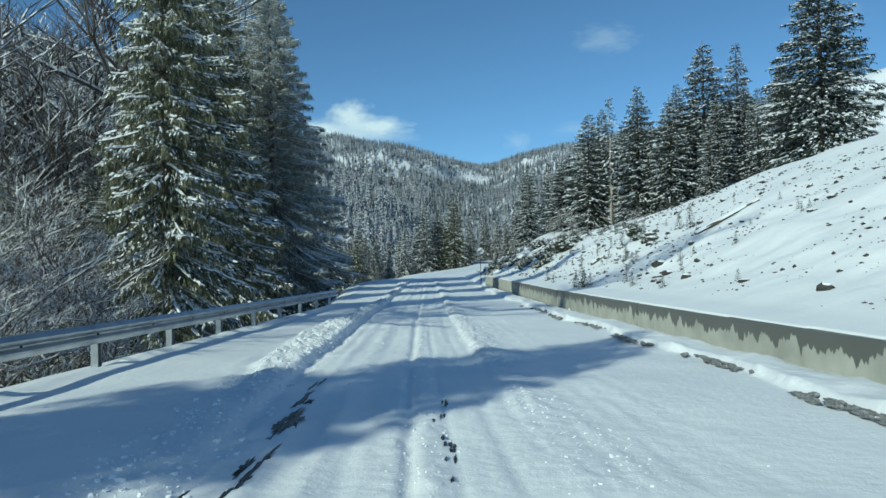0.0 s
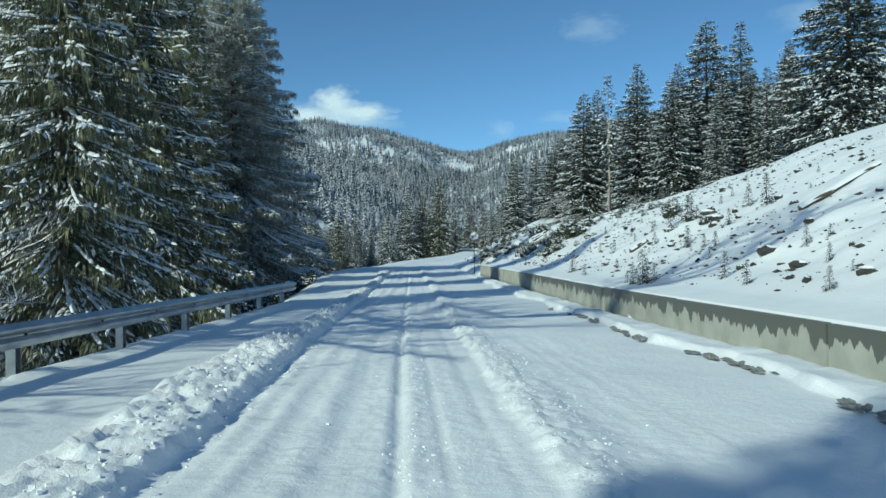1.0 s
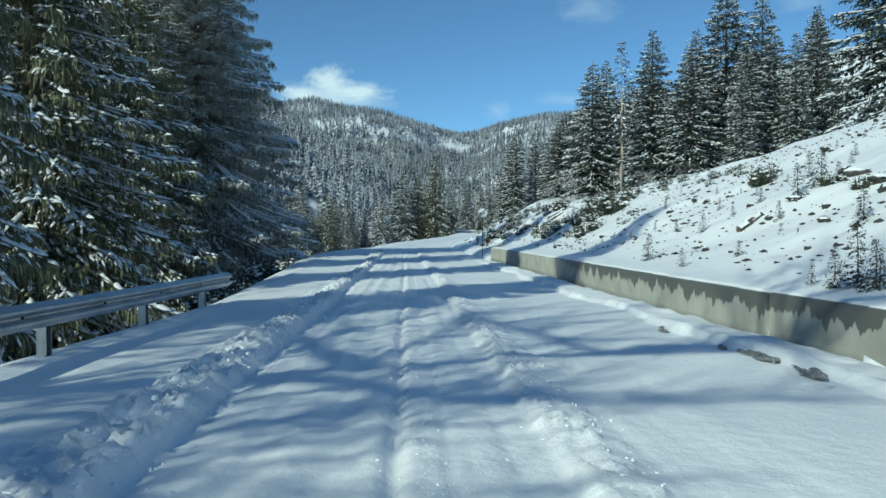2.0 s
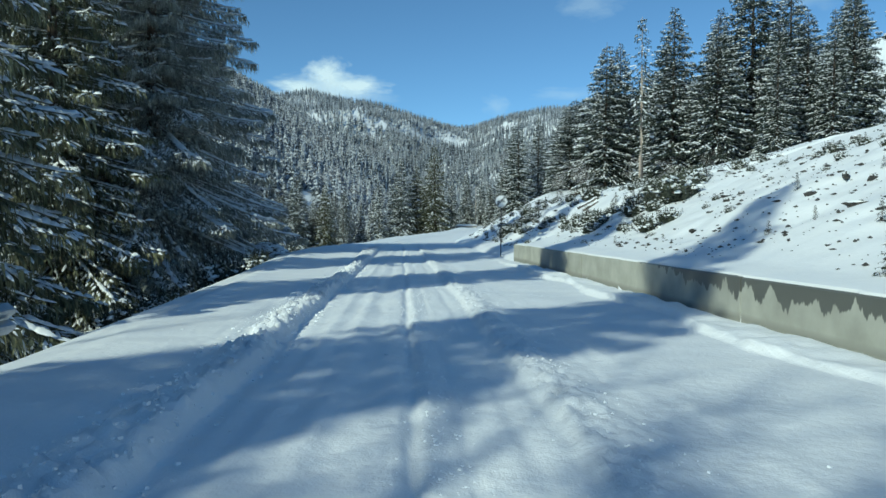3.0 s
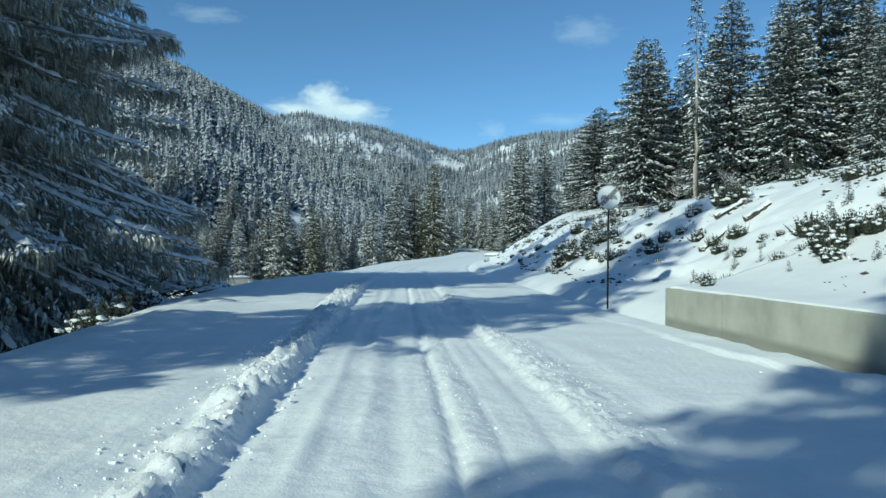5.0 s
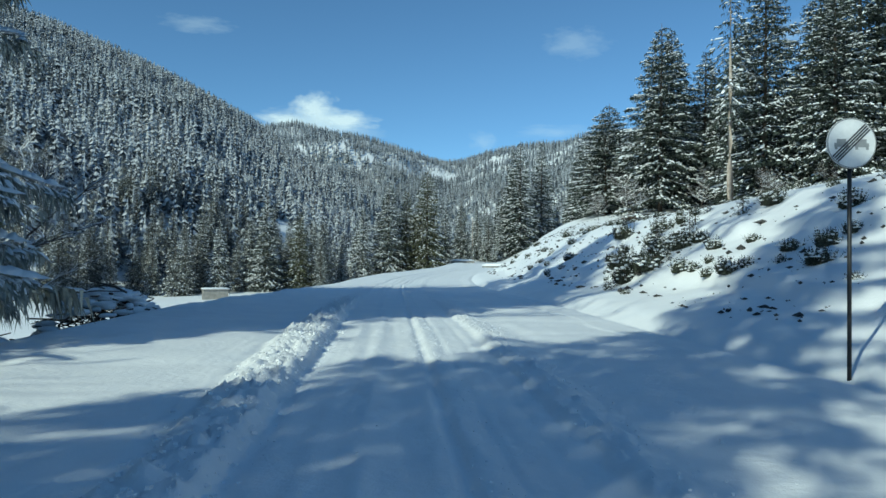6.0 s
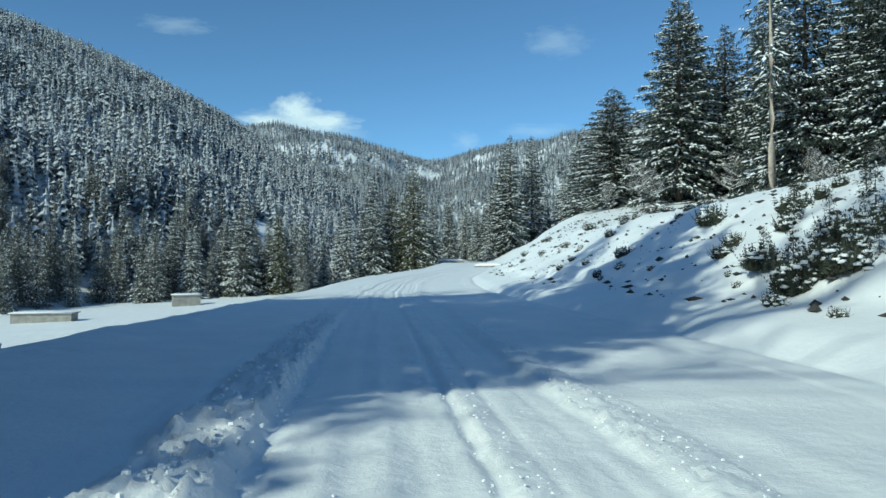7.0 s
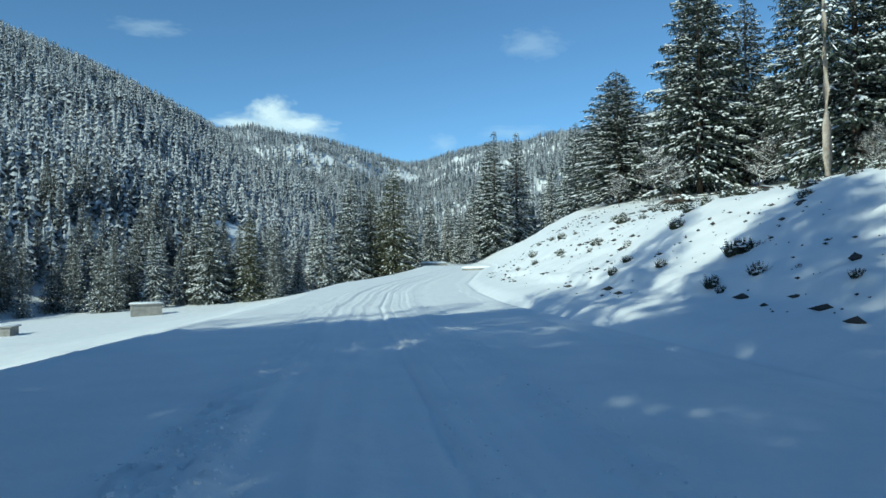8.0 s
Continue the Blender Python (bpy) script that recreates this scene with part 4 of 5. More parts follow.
def road_sign(x, y, centre, ground):
    root = tagged(new("road_sign"), "round white sign with a black diagonal band on a dark pole", "road sign")
    root.matrix_basis = Matrix.Translation((x, y, ground))
    h = centre - ground
    s = Soup()
    s.tube([(0, 0, -0.5), (0, 0, h + 0.25)], [0.026, 0.026], 10)
    part("pole", s.mesh("pole", DARK_STEEL, True), root)
    s = Soup()
    s.tube([(0, -0.03, h), (0, -0.045, h)], [0.315, 0.315], 40)
    part("disc", s.mesh("disc", SIGN_WHITE), root)
    s = Soup()
    n = 40
    ring = [[(r * math.cos(6.2832 * k / n), -0.0485, h + r * math.sin(6.2832 * k / n)) for k in range(n)] for r in (0.3, 0.313)]
    s.add(ring[0] + ring[1], [(k, (k + 1) % n, n + (k + 1) % n, n + k) for k in range(n)])
    part("rim", s.mesh("rim", SIGN_GREY), root, "thin grey rim")
    s = Soup()
    c = math.sqrt(0.5)
    for off in (-0.05, -0.02, 0.01, 0.04):
        a, b = -0.29, 0.29
        v = []
        for p, q in ((a, off), (b, off), (b, off + 0.018), (a, off + 0.018)):
            v.append((c * p - c * q, -0.05, h + c * p + c * q))
        s.add(v, [(0, 1, 2, 3)])
    part("band", s.mesh("band", SIGN_BLACK), root, "black diagonal band")
    for cx in (-0.13, 0.13):
        s = Soup()
        for x0, x1, z0, z1 in ((-0.09, 0.09, -0.05, 0.0), (-0.06, 0.06, 0.0, 0.05), (-0.085, -0.05, -0.08, -0.05), (0.05, 0.085, -0.08, -0.05)):
            s.add([(cx + x0, -0.047, h + z0), (cx + x1, -0.047, h + z0), (cx + x1, -0.047, h + z1), (cx + x0, -0.047, h + z1)], [(0, 1, 2, 3)])
        part("symbol", s.mesh("symbol", SIGN_GREY), root, "grey car symbol")
    s = Soup()
    s.box(-0.12, 0.12, -0.032, 0.03, h - 0.11, h - 0.08)
    s.box(-0.12, 0.12, -0.032, 0.03, h + 0.08, h + 0.11)
    part("bracket", s.mesh("bracket", DARK_STEEL), root)
    return root


road_sign(2.78, 65.2, 2.94, ground_z(2.78, 65.2))

# ---- utility pole at the bend ----


def utility_pole(x, y, height):
    root = tagged(new("utility_pole"), "tall thin grey wooden pole standing among the spruces", "pole")
    root.matrix_basis = Matrix.Translation((x, y, ground_z(x, y)))
    s = Soup()
    s.tube([(0, 0, -0.8), (0.01, 0, height * 0.5), (0, 0, height)], [0.17, 0.14, 0.1], 10)
    part("shaft", s.mesh("shaft", PALE_BARK, True), root)
    s = Soup()
    s.tube([(0, 0, height - 0.02), (0, 0, height + 0.12), (0, 0, height + 0.2)], [0.11, 0.1, 0.03], 10)
    part("snow_cap", s.mesh("snow_cap", SNOW, True), root, "small cap of snow")


utility_pole(13.4, 276, 14.0)

# ---- huts in the valley ----


def snow_slab(x0, x1, y0, y1, z, thick, seed):
    rr = random.Random(seed)
    s = Soup()
    nx, ny = 8, 6
    verts = []
    for j in range(ny + 1):
        for i in range(nx + 1):
            edge = i in (0, nx) or j in (0, ny)
            verts.append((x0 + (x1 - x0) * i / nx, y0 + (y1 - y0) * j / ny, z + (thick * 0.45 if edge else thick * rr.uniform(0.9, 1.15))))
    faces = [(j * (nx + 1) + i, j * (nx + 1) + i + 1, (j + 1) * (nx + 1) + i + 1, (j + 1) * (nx + 1) + i) for j in range(ny) for i in range(nx)]
    s.add(verts, faces)
    s.box(x0, x1, y0, y1, z, z + thick * 0.45)
    return s.mesh("roof_snow", SNOW, True)


def hut(x, y, turn, w, d, h, label, door):
    root = tagged(new("hut"), label, "hut")
    root.matrix_basis = pose(x, y, ground_z(x, y) - 0.15, 0, 0, turn)
    s = Soup()
    t = 0.18
    s.box(0, w, 0, t, 0, h)
    s.box(0, w, d - t, d, 0, h)
    s.box(w - t, w, t, d - t, 0, h)
    part("wall", s.mesh("wall", OLD_WALL), root)
    s = Soup()
    s.box(0, t, t, d * 0.3, 0, h)
    s.box(0, t, d * 0.6, d - t, 0, h)
    s.box(0, t, d * 0.3, d * 0.6, 2.0 if h > 2.1 else h * 0.8, h)
    part("end_wall", s.mesh("end_wall", OLD_WALL), root)
    if door:
        s = Soup()
        s.box(t * 0.4, t * 0.7, d * 0.3, d * 0.6, 0, 2.0)
        part("door", s.mesh("door", DARK_STEEL), root)
    s = Soup()
    s.box(-0.25, w + 0.25, -0.25, d + 0.25, h, h + 0.16)
    part("roof", s.mesh("roof", OLD_WALL), root)
    part("roof_snow", snow_slab(-0.25, w + 0.25, -0.25, d + 0.25, h + 0.16, 0.22, 3), root, "thick cap of snow")
    return root


def parapet(x, y, length, turn, h, label):
    """A low wall beside the far bend, under a cushion of snow."""
    root = tagged(new("parapet"), label, "wall", "low walls at the far bend")
    root.matrix_basis = pose(x, y, ground_z(x + length / 2, y) - 0.1, 0, 0, turn)
    s = Soup()
    s.box(0, length, 0, 0.5, -0.8, h, 0.03)
    part("wall", s.mesh("wall", OLD_WALL), root)
    part("snow_cap", snow_slab(-0.06, length + 0.06, -0.1, 0.62, h, 0.42, 5), root, "thick cushion of snow")
    return root


parapet(9.8, 198, 5.3, 3, 0.45, "low grey wall at the road bend under thick snow")
parapet(6.2, 264, 7.0, 2, 0.75, "low grey wall at the road bend under thick snow")
hut(-47.6, 205.5, 22, 5.0, 3.3, 2.3, "small grey concrete hut with a thick snow cap", True)
hut(-62, 176, 6, 8.5, 3.0, 1.7, "low grey concrete shed half buried in snow", False)

# ---- growth and debris on the bank ----
SAPLING = [spruce_meshes(51 + k, 9.0, 2.7 - 0.3 * k, 0.75, 6, 3.6, 1.3, 0.2, 1, 0.5, snow=0.25, clump=0.8, droop=0.15, clear=0.03, power=1.25, flare=0.9, needle_mat=JUNIPER) for k in range(3)]


def sapling(x, y, size, k):
    base = new("sapling")
    for name, me in zip(("trunk", "crown", "snow_cover"), SAPLING[k % 3]):
        tagged(part(name, me, base), kind="stuff" if name == "snow_cover" else "")
    base.matrix_basis = Matrix.LocRotScale((x, y, ground_z(x, y) - 0.05), Euler((0, 0, k * 1.3)), (size / 9,) * 3)
    tagged(base, "small spruce sapling poking out of the snow", "sapling", "saplings on the bank")


def shrub_meshes(seed, spread, tall, n):
    """Twiggy evergreen shrub pressed down by snow."""
    rr = random.Random(seed)
    leaf, white = Soup(), Soup()
    for _ in range(n):
        a = rr.random() * 6.283
        e = rr.uniform(0.45, 1.5)
        p = Vector((rr.uniform(-1, 1) * spread * 0.6, rr.uniform(-1, 1) * spread * 0.5, 0))
        way = Vector((math.cos(a) * math.cos(e), math.sin(a) * math.cos(e), math.sin(e)))
        L = tall * rr.uniform(0.5, 1.1)
        q = p + way * L
        side = Vector((0, 0, 1)).cross(way).normalized() if abs(way.z) < 0.98 else Vector((1, 0, 0))
        for j in range(7):
            f = (j + 1) / 7
            c = p + way * L * f
            for sg in (-1, 1):
                tip = c + (way * 0.5 + side * sg + Vector((0, 0, rr.uniform(-0.4, 0.3)))).normalized() * L * 0.28 * (1.15 - f)
                o = Vector((0, 0, 0.02 + 0.02 * L))
                leaf.add([c + o, c - o, tip], [(0, 1, 2)])
        w = side * 0.012
        leaf.add([p - w, p + w, q], [(0, 1, 2)])
        if rr.random() < 0.24:
            b = lump(rr, (0.13 * tall + 0.03, 0.09 * tall + 0.03, 0.03 * tall + 0.015), 1.0, 4, 7)
            white.add([tuple(Vector(v) + q - way * L * 0.25) for v in b.v], b.f)
    return leaf.mesh("foliage", JUNIPER), white.mesh("snow_cover", TREE_SNOW, True)


SHRUBS = [shrub_meshes(61, 0.7, 0.75, 150), shrub_meshes(62, 0.5, 0.6, 120), shrub_meshes(63, 0.85, 0.62, 170)]


def shrub(x, y, size, k):
    base = new("shrub")
    for name, me in zip(("foliage", "snow_cover"), SHRUBS[k % 3]):
        tagged(part(name, me, base), kind="stuff" if name == "snow_cover" else "")
    base.matrix_basis = Matrix.LocRotScale((x, y, ground_z(x, y) - 0.08), Euler((0, 0, k * 0.9)), (size * 0.92, size * 0.92, size * 1.2))
    tagged(base, "low dark evergreen shrub weighed down with snow", "shrub", "shrubs on the bank")


def stump_meshes(seed):
    rr = random.Random(seed)
    rock = lump(rr, (0.26, 0.17, 0.2), 0.9, 5, 9)
    cap = lump(rr, (0.22, 0.14, 0.06), 0.6, 4, 9)
    for i, v in enumerate(cap.v):
        cap.v[i] = (v[0], v[1] + 0.03, v[2] + 0.16)
    return rock.mesh("stone", DARK_SOIL), cap.mesh("snow_cap", SNOW, True)


STONES = [stump_meshes(71 + k) for k in range(4)]


def stone(x, y, size, k, long=1.0):
    base = new("stone")
    for name, me in zip(("body", "snow_cap"), STONES[k % 4]):
        part(name, me, base)
    base.matrix_basis = Matrix.LocRotScale((x, y, ground_z(x, y) + 0.01), Euler((0.3, 0, k * 1.1)), (size * long, size, size))
    tagged(base, "dark clod of earth or stone showing through the snow", "stone", "dark clods on the bank")


def log(x, y, length, turn, k):
    rr = random.Random(80 + k)
    s = Soup()
    n = 7
    pts = [(length * (i / n - 0.5), 0.05 * rr.uniform(-1, 1), 0.04 * rr.uniform(-1, 1)) for i in range(n + 1)]
    s.tube(pts, [0.09 * rr.uniform(0.8, 1.2) for _ in pts], 8)
    white = Soup()
    rows = [v for a in pts for v in ((a[0], -0.09, 0.05), (a[0], 0.01, 0.14 + a[2]), (a[0], 0.09, 0.05))]
    white.add(rows, [f for i in range(n) for f in ((3 * i, 3 * i + 3, 3 * i + 4, 3 * i + 1), (3 * i + 1, 3 * i + 4, 3 * i + 5, 3 * i + 2))])
    base = new("fallen_log")
    part("bark", s.mesh("bark", DEADWOOD), base)
    part("snow_cover", white.mesh("snow_cover", SNOW, True), base)
    gx = (ground_z(x + 0.5, y) - ground_z(x - 0.5, y))
    base.matrix_basis = Matrix.Translation((x, y, ground_z(x, y) + 0.05)) @ Euler((0, -math.atan(gx) * math.cos(turn), turn)).to_matrix().to_4x4()
    tagged(base, "dark fallen log half covered by snow", "log", "logs on the bank")


ASPHALT_AT = [(-0.8, 8.8, 0.16), (-0.9, 9.5, 0.15), (-0.7, 8.0, 0.22), (-0.7, 6.7, 0.14), (-0.6, 6.2, 0.12), (-0.9, 6.2, 0.12), (0.7, 9.3, 0.06), (0.7, 8.5, 0.05), (0.8, 7.6, 0.05), (0.8, 7.2, 0.06), (0.9, 6.8, 0.05), (-0.9, 10.3, 0.13)]
SAPLINGS = [(5.3, 36.9, 0.77), (5.2, 34.1, 0.49), (5.3, 28.9, 0.39), (5.5, 27.7, 0.74), (6.5, 25.3, 0.66), (6.3, 23.7, 0.54), (6.5, 21.1, 0.46), (8.3, 25.3, 0.49), (7.7, 23.3, 0.43), (7.3, 28.3, 0.31), (11.4, 35.4, 0.89),
            (5.3, 28.3, 0.63), (5.5, 28.1, 0.97), (8.1, 32.3, 0.76), (8.9, 36.4, 0.95), (9.6, 36.6, 1.06), (8.1, 35.7, 0.53), (8.7, 38.0, 0.51), (11.4, 43.2, 0.76), (7.2, 38.2, 0.58), (7.0, 39.8, 0.45), (5.8, 28.1, 0.54),
            (4.4, 80.4, 1.74), (9.2, 85.3, 1.25), (11.4, 59.3, 1.44), (6.5, 61.3, 1.02),
            (5.2, 81.0, 1.1), (5.9, 81.6, 1.4), (6.4, 80.6, 0.9), (4.9, 82.5, 1.2), (6.9, 84.8, 1.5), (7.6, 86.0, 1.2), (5.6, 79.6, 0.8), (3.9, 80.2, 0.7), (7.2, 82.0, 1.7), (8.0, 83.5, 1.3), (5.6, 83.6, 0.9), (8.8, 81.2, 1.5)]
STONES_AT = [(7.5, 24.0, 0.57), (6.7, 22.2, 0.44), (7.2, 21.3, 0.48), (7.8, 26.0, 0.57), (9.2, 26.9, 0.54), (10.8, 30.9, 0.37), (12.1, 34.6, 0.55), (10.7, 34.9, 0.54), (10.2, 36.2, 0.67), (9.6, 34.0, 0.52), (8.0, 36.0, 0.44), (8.8, 36.3, 0.4),
             (7.3, 25.7, 0.3), (7.4, 26.9, 0.22), (7.6, 25.0, 0.2), (8.2, 23.4, 0.25), (11.2, 27.4, 0.33), (14.8, 34.1, 0.41), (6.8, 31.9, 0.3), (7.0, 31.2, 0.23), (8.5, 45.0, 0.55), (9.5, 45.2, 0.56), (11.0, 37.9, 0.71), (10.0, 34.8, 0.76),
             (14.0, 44.5, 0.71), (9.9, 36.2, 0.4), (8.8, 34.9, 0.44), (5.9, 29.3, 0.2), (6.8, 37.3, 0.22), (9.6, 44.3, 0.55), (8.5, 38.2, 0.34)]
SHRUBS_AT = [(11.2, 43.3, 0.98), (9.6, 36.3, 0.6), (9.7, 35.0, 0.5), (8.4, 56.4, 1.3), (9.9, 56.8, 1.4), (9.2, 72.7, 1.5), (8.9, 55.5, 1.6), (7.7, 56.4, 1.2), (7.2, 51.5, 0.81), (6.5, 51.6, 0.8), (6.2, 57.8, 1.06), (6.5, 60.6, 0.89), (5.9, 60.2, 0.78),
             (6.4, 53.7, 0.59), (6.2, 50.2, 0.3), (8.2, 55.6, 0.67), (8.0, 58.7, 0.76), (4.8, 82.3, 0.96), (7.3, 90.7, 1.03), (6.7, 84.8, 0.89), (7.6, 86.0, 0.92), (5.1, 80.6, 0.78), (5.6, 76.3, 0.46), (6.4, 73.4, 0.52), (6.7, 72.4, 0.61), (8.5, 74.4, 0.89)]
SHRUBS_UPHILL = [(7.4, 56.5, 0.9), (7.6, 56.9, 0.8), (5.8, 57.5, 1.0), (6.4, 57.9, 0.8), (7.2, 58.6, 0.6), (5.6, 59.6, 0.65), (6.7, 60.0, 0.7), (4.6, 79.9, 1.0), (6.4, 77.9, 0.7), (6.0, 71.5, 0.65), (6.8, 68.1, 0.5), (10.3, 65.7, 0.8),
                 (10.9, 64.9, 0.6), (10.5, 64.1, 0.5), (10.2, 60.1, 0.5), (6.4, 54.3, 0.55), (6.9, 54.1, 0.5), (4.8, 53.8, 0.3), (7.9, 58.9, 0.4), (4.5, 80.6, 0.9), (5.6, 80.2, 0.8), (6.5, 80.6, 0.75), (6.9, 80.2, 0.6), (5.1, 76.2, 0.5),
                 (5.1, 75.2, 0.45), (5.2, 74.2, 0.6), (5.6, 74.0, 0.55), (7.0, 76.6, 0.45), (9.7, 116.1, 0.8), (10.6, 115.2, 0.6), (6.9, 112.7, 0.35), (4.1, 93.0, 0.28), (5.0, 91.4, 0.22), (4.6, 89.0, 0.28)]
SAPLINGS_UPHILL = [(6.5, 61.2, 0.8), (7.7, 61.3, 0.75), (8.6, 64.2, 0.8), (6.2, 65.8, 0.5), (6.7, 64.8, 0.5), (5.7, 58.5, 0.5), (9.3, 63.4, 0.8), (5.9, 64.6, 0.5), (4.9, 59.9, 0.35), (10.7, 39.3, 0.85), (9.8, 36.2, 0.6), (11.9, 39.2, 0.45),
                   (7.9, 30.3, 0.45), (9.4, 32.2, 0.6), (7.8, 29.2, 0.5), (11.6, 34.4, 1.2), (7.2, 57.2, 1.1), (6.0, 58.2, 0.9), (7.5, 56.2, 1.3)]
SHRUBS_BEYOND = [(6.4, 65.4, 0.45), (3.6, 60.5, 0.32), (7.1, 65.5, 0.38), (7.3, 65.0, 0.3), (12.7, 74.6, 0.72), (13.0, 73.7, 0.59), (11.9, 70.9, 0.42), (4.4, 80.2, 0.9), (3.7, 79.8, 0.6), (4.8, 79.4, 1.0), (5.9, 81.4, 0.9), (6.0, 80.8, 0.94), (6.5, 81.0, 0.9),
                 (6.2, 86.7, 0.61), (4.5, 83.4, 0.29), (4.4, 82.7, 0.28), (3.6, 77.7, 0.31), (9.3, 88.6, 0.6), (9.1, 86.2, 0.55), (4.1, 93.5, 0.44), (6.9, 107.2, 0.6), (6.9, 118.9, 0.63), (7.5, 103.4, 0.61), (24, 97.4, 1.3)]
rr = random.Random(17)
for k, (x, y, size) in enumerate(SAPLINGS + SAPLINGS_UPHILL):
    sapling(x, y, size * (0.95 if y < 50 else 0.75), k)
for k in range(60):
    y = rr.uniform(14, 66)
    sapling(wall_x(y) + rr.uniform(1.2, 11), y, rr.uniform(0.18, 0.45), k)
for k, (x, y, size) in enumerate(STONES_AT):
    stone(x, y, size * 1.1, k, rr.choice((0.9, 1.2, 1.7)))
for k in range(230):
    y = rr.uniform(10, 72)
    stone(wall_x(y) + rr.uniform(1.2, 15), y, 0.1 + 0.4 * rr.random() ** 2.2, k, rr.choice((1.0, 1.5, 2.0)))
for k, (x, y, size) in enumerate(SHRUBS_AT + SHRUBS_BEYOND + SHRUBS_UPHILL):
    shrub(x, y, size * 0.85, k)
for k in range(40):
    y = rr.uniform(84, 135)
    shrub(wall_x(y) + rr.uniform(3.0, 16), y, rr.uniform(0.25, 0.6), k)
for k in range(55):
    y = rr.uniform(47, 78)
    shrub(wall_x(y) + rr.uniform(1.6, 10), y, rr.uniform(0.2, 0.55), k)
for k in range(26):
    y = rr.uniform(50, 74)
    shrub(float(left_edge(y)) - rr.uniform(0.9, 4.5), y, rr.uniform(0.7, 1.6), k)
for k in range(60):
    y = rr.choice((rr.gauss(58, 6), rr.gauss(84, 8), rr.uniform(95, 140)))
    shrub(wall_x(y) + rr.uniform(2.5, 13), y, rr.uniform(0.25, 0.7), k)
for k, (x, y, length, turn) in enumerate([(11.6, 29.8, 3.6, 0.42), (7.7, 36.4, 0.9, 0.5), (8.7, 71.4, 1.5, 0.3), (8.2, 68.3, 1.1, 0.3), (6.9, 68.4, 1.3, 0.4), (26, 141, 5, 0.2), (20, 118, 3.5, 0.5)]):
    log(x, y, length, turn, k)


def brush_pile(x, y, wide, tall, seed=55, sticks_n=260, caps=170):
    """A heap of cut branches under snow."""
    root = tagged(new("brush_pile"), "heap of dark cut branches covered with snow", "brush pile")
    q = random.Random(seed)
    sticks, white = Soup(), Soup()
    for _ in range(sticks_n):
        a = q.random() * 6.283
        p = Vector((q.gauss(0, 0.32) * wide, q.gauss(0, 0.25) * wide, 0))
        p.z = max(0.05, tall * (1 - (p.length / wide) ** 2 * 1.8)) * q.random()
        way = Vector((math.cos(a), math.sin(a), q.uniform(-0.1, 0.5))).normalized()
        L = q.uniform(0.5, 1.7)
        r0 = q.uniform(0.012, 0.045)
        sticks.tube([p - way * L / 2, p + Vector((0, 0, 0.06)), p + way * L / 2], [r0, r0, r0 * 0.6], 5)
    for _ in range(caps):
        p = Vector((q.gauss(0, 0.3) * wide, q.gauss(0, 0.24) * wide, 0))
        p.z = max(0.0, tall * (0.9 - (p.length / wide) ** 2 * 1.8))
        b = lump(q, (q.uniform(0.15, 0.45), q.uniform(0.15, 0.4), q.uniform(0.06, 0.16)), 0.4, 4, 8)
        white.add([tuple(Vector(v) + p) for v in b.v], b.f)
    tagged(part("brushwood", sticks.mesh("brushwood", DEADWOOD), root), kind="stuff")
    tagged(part("snow_cover", white.mesh("snow_cover", SNOW, True), root), kind="stuff")
    root.matrix_basis = Matrix.Translation((x, y, ground_z(x, y) - 0.05))


brush_pile(-13.6, 82.0, 3.4, 2.0)
for k, (x, y, wide) in enumerate([(26.2, 122.6, 2.4), (29.0, 123.4, 2.8), (24.0, 128.0, 2.2), (31.5, 121.0, 2.6), (21.0, 134.0, 2.0), (34.5, 118.5, 2.4)]):
    brush_pile(x, y, wide, 0.7, 60 + k, 150, 26)

def litter(name, n, y0, y1, d0, d1, sizes, mat, label, seed):
    """Bits of bark, earth and twig lying on the snow of the bank, past counting."""
    g = np.random.default_rng(seed)
    y = y0 + (y1 - y0) * g.random(n)
    d = d0 + (d1 - d0) * g.random(n)
    x = lane(y) + wall_u(y) + d
    keep = fbm(x / 2.4 + 7, y / 2.4, 3) > 0.44
    x, y = x[keep], y[keep]
    n = len(x)
    z = land(x, y)
    size = sizes[0] + (sizes[1] - sizes[0]) * g.random(n) ** 3
    base = np.array([(1.6, 0, 0), (-1.6, 0, 0), (0, 0.7, 0), (0, -0.7, 0), (0, 0, 0.6), (0, 0, -0.5)])
    v = base[None] * g.uniform(0.5, 1.4, (n, 6, 3)) * size[:, None, None]
    a = g.random(n) * 6.28
    c, q = np.cos(a)[:, None], np.sin(a)[:, None]
    v = np.stack([v[:, :, 0] * c - v[:, :, 1] * q, v[:, :, 0] * q + v[:, :, 1] * c, v[:, :, 2]], -1) + np.stack([x, y, z + size * 0.15], -1)[:, None, :]
    f = spread([(4, 0, 2), (4, 2, 1), (4, 1, 3), (4, 3, 0), (5, 2, 0), (5, 1, 2), (5, 3, 1), (5, 0, 3)], n, 6)
    return tagged(new(name, polygons(name, mat, v, f)), label, "debris", kind="stuff")


litter("bank_litter", 5000, 10, 74, 1.0, 15, (0.02, 0.09), DARK_SOIL, "scattered dark bits of earth and bark on the snowy bank", 201)
litter("hill_litter", 3800, 74, 150, 1.5, 22, (0.03, 0.16), DARK_SOIL, "scattered dark bits of earth and brush on the snowy slope", 202)

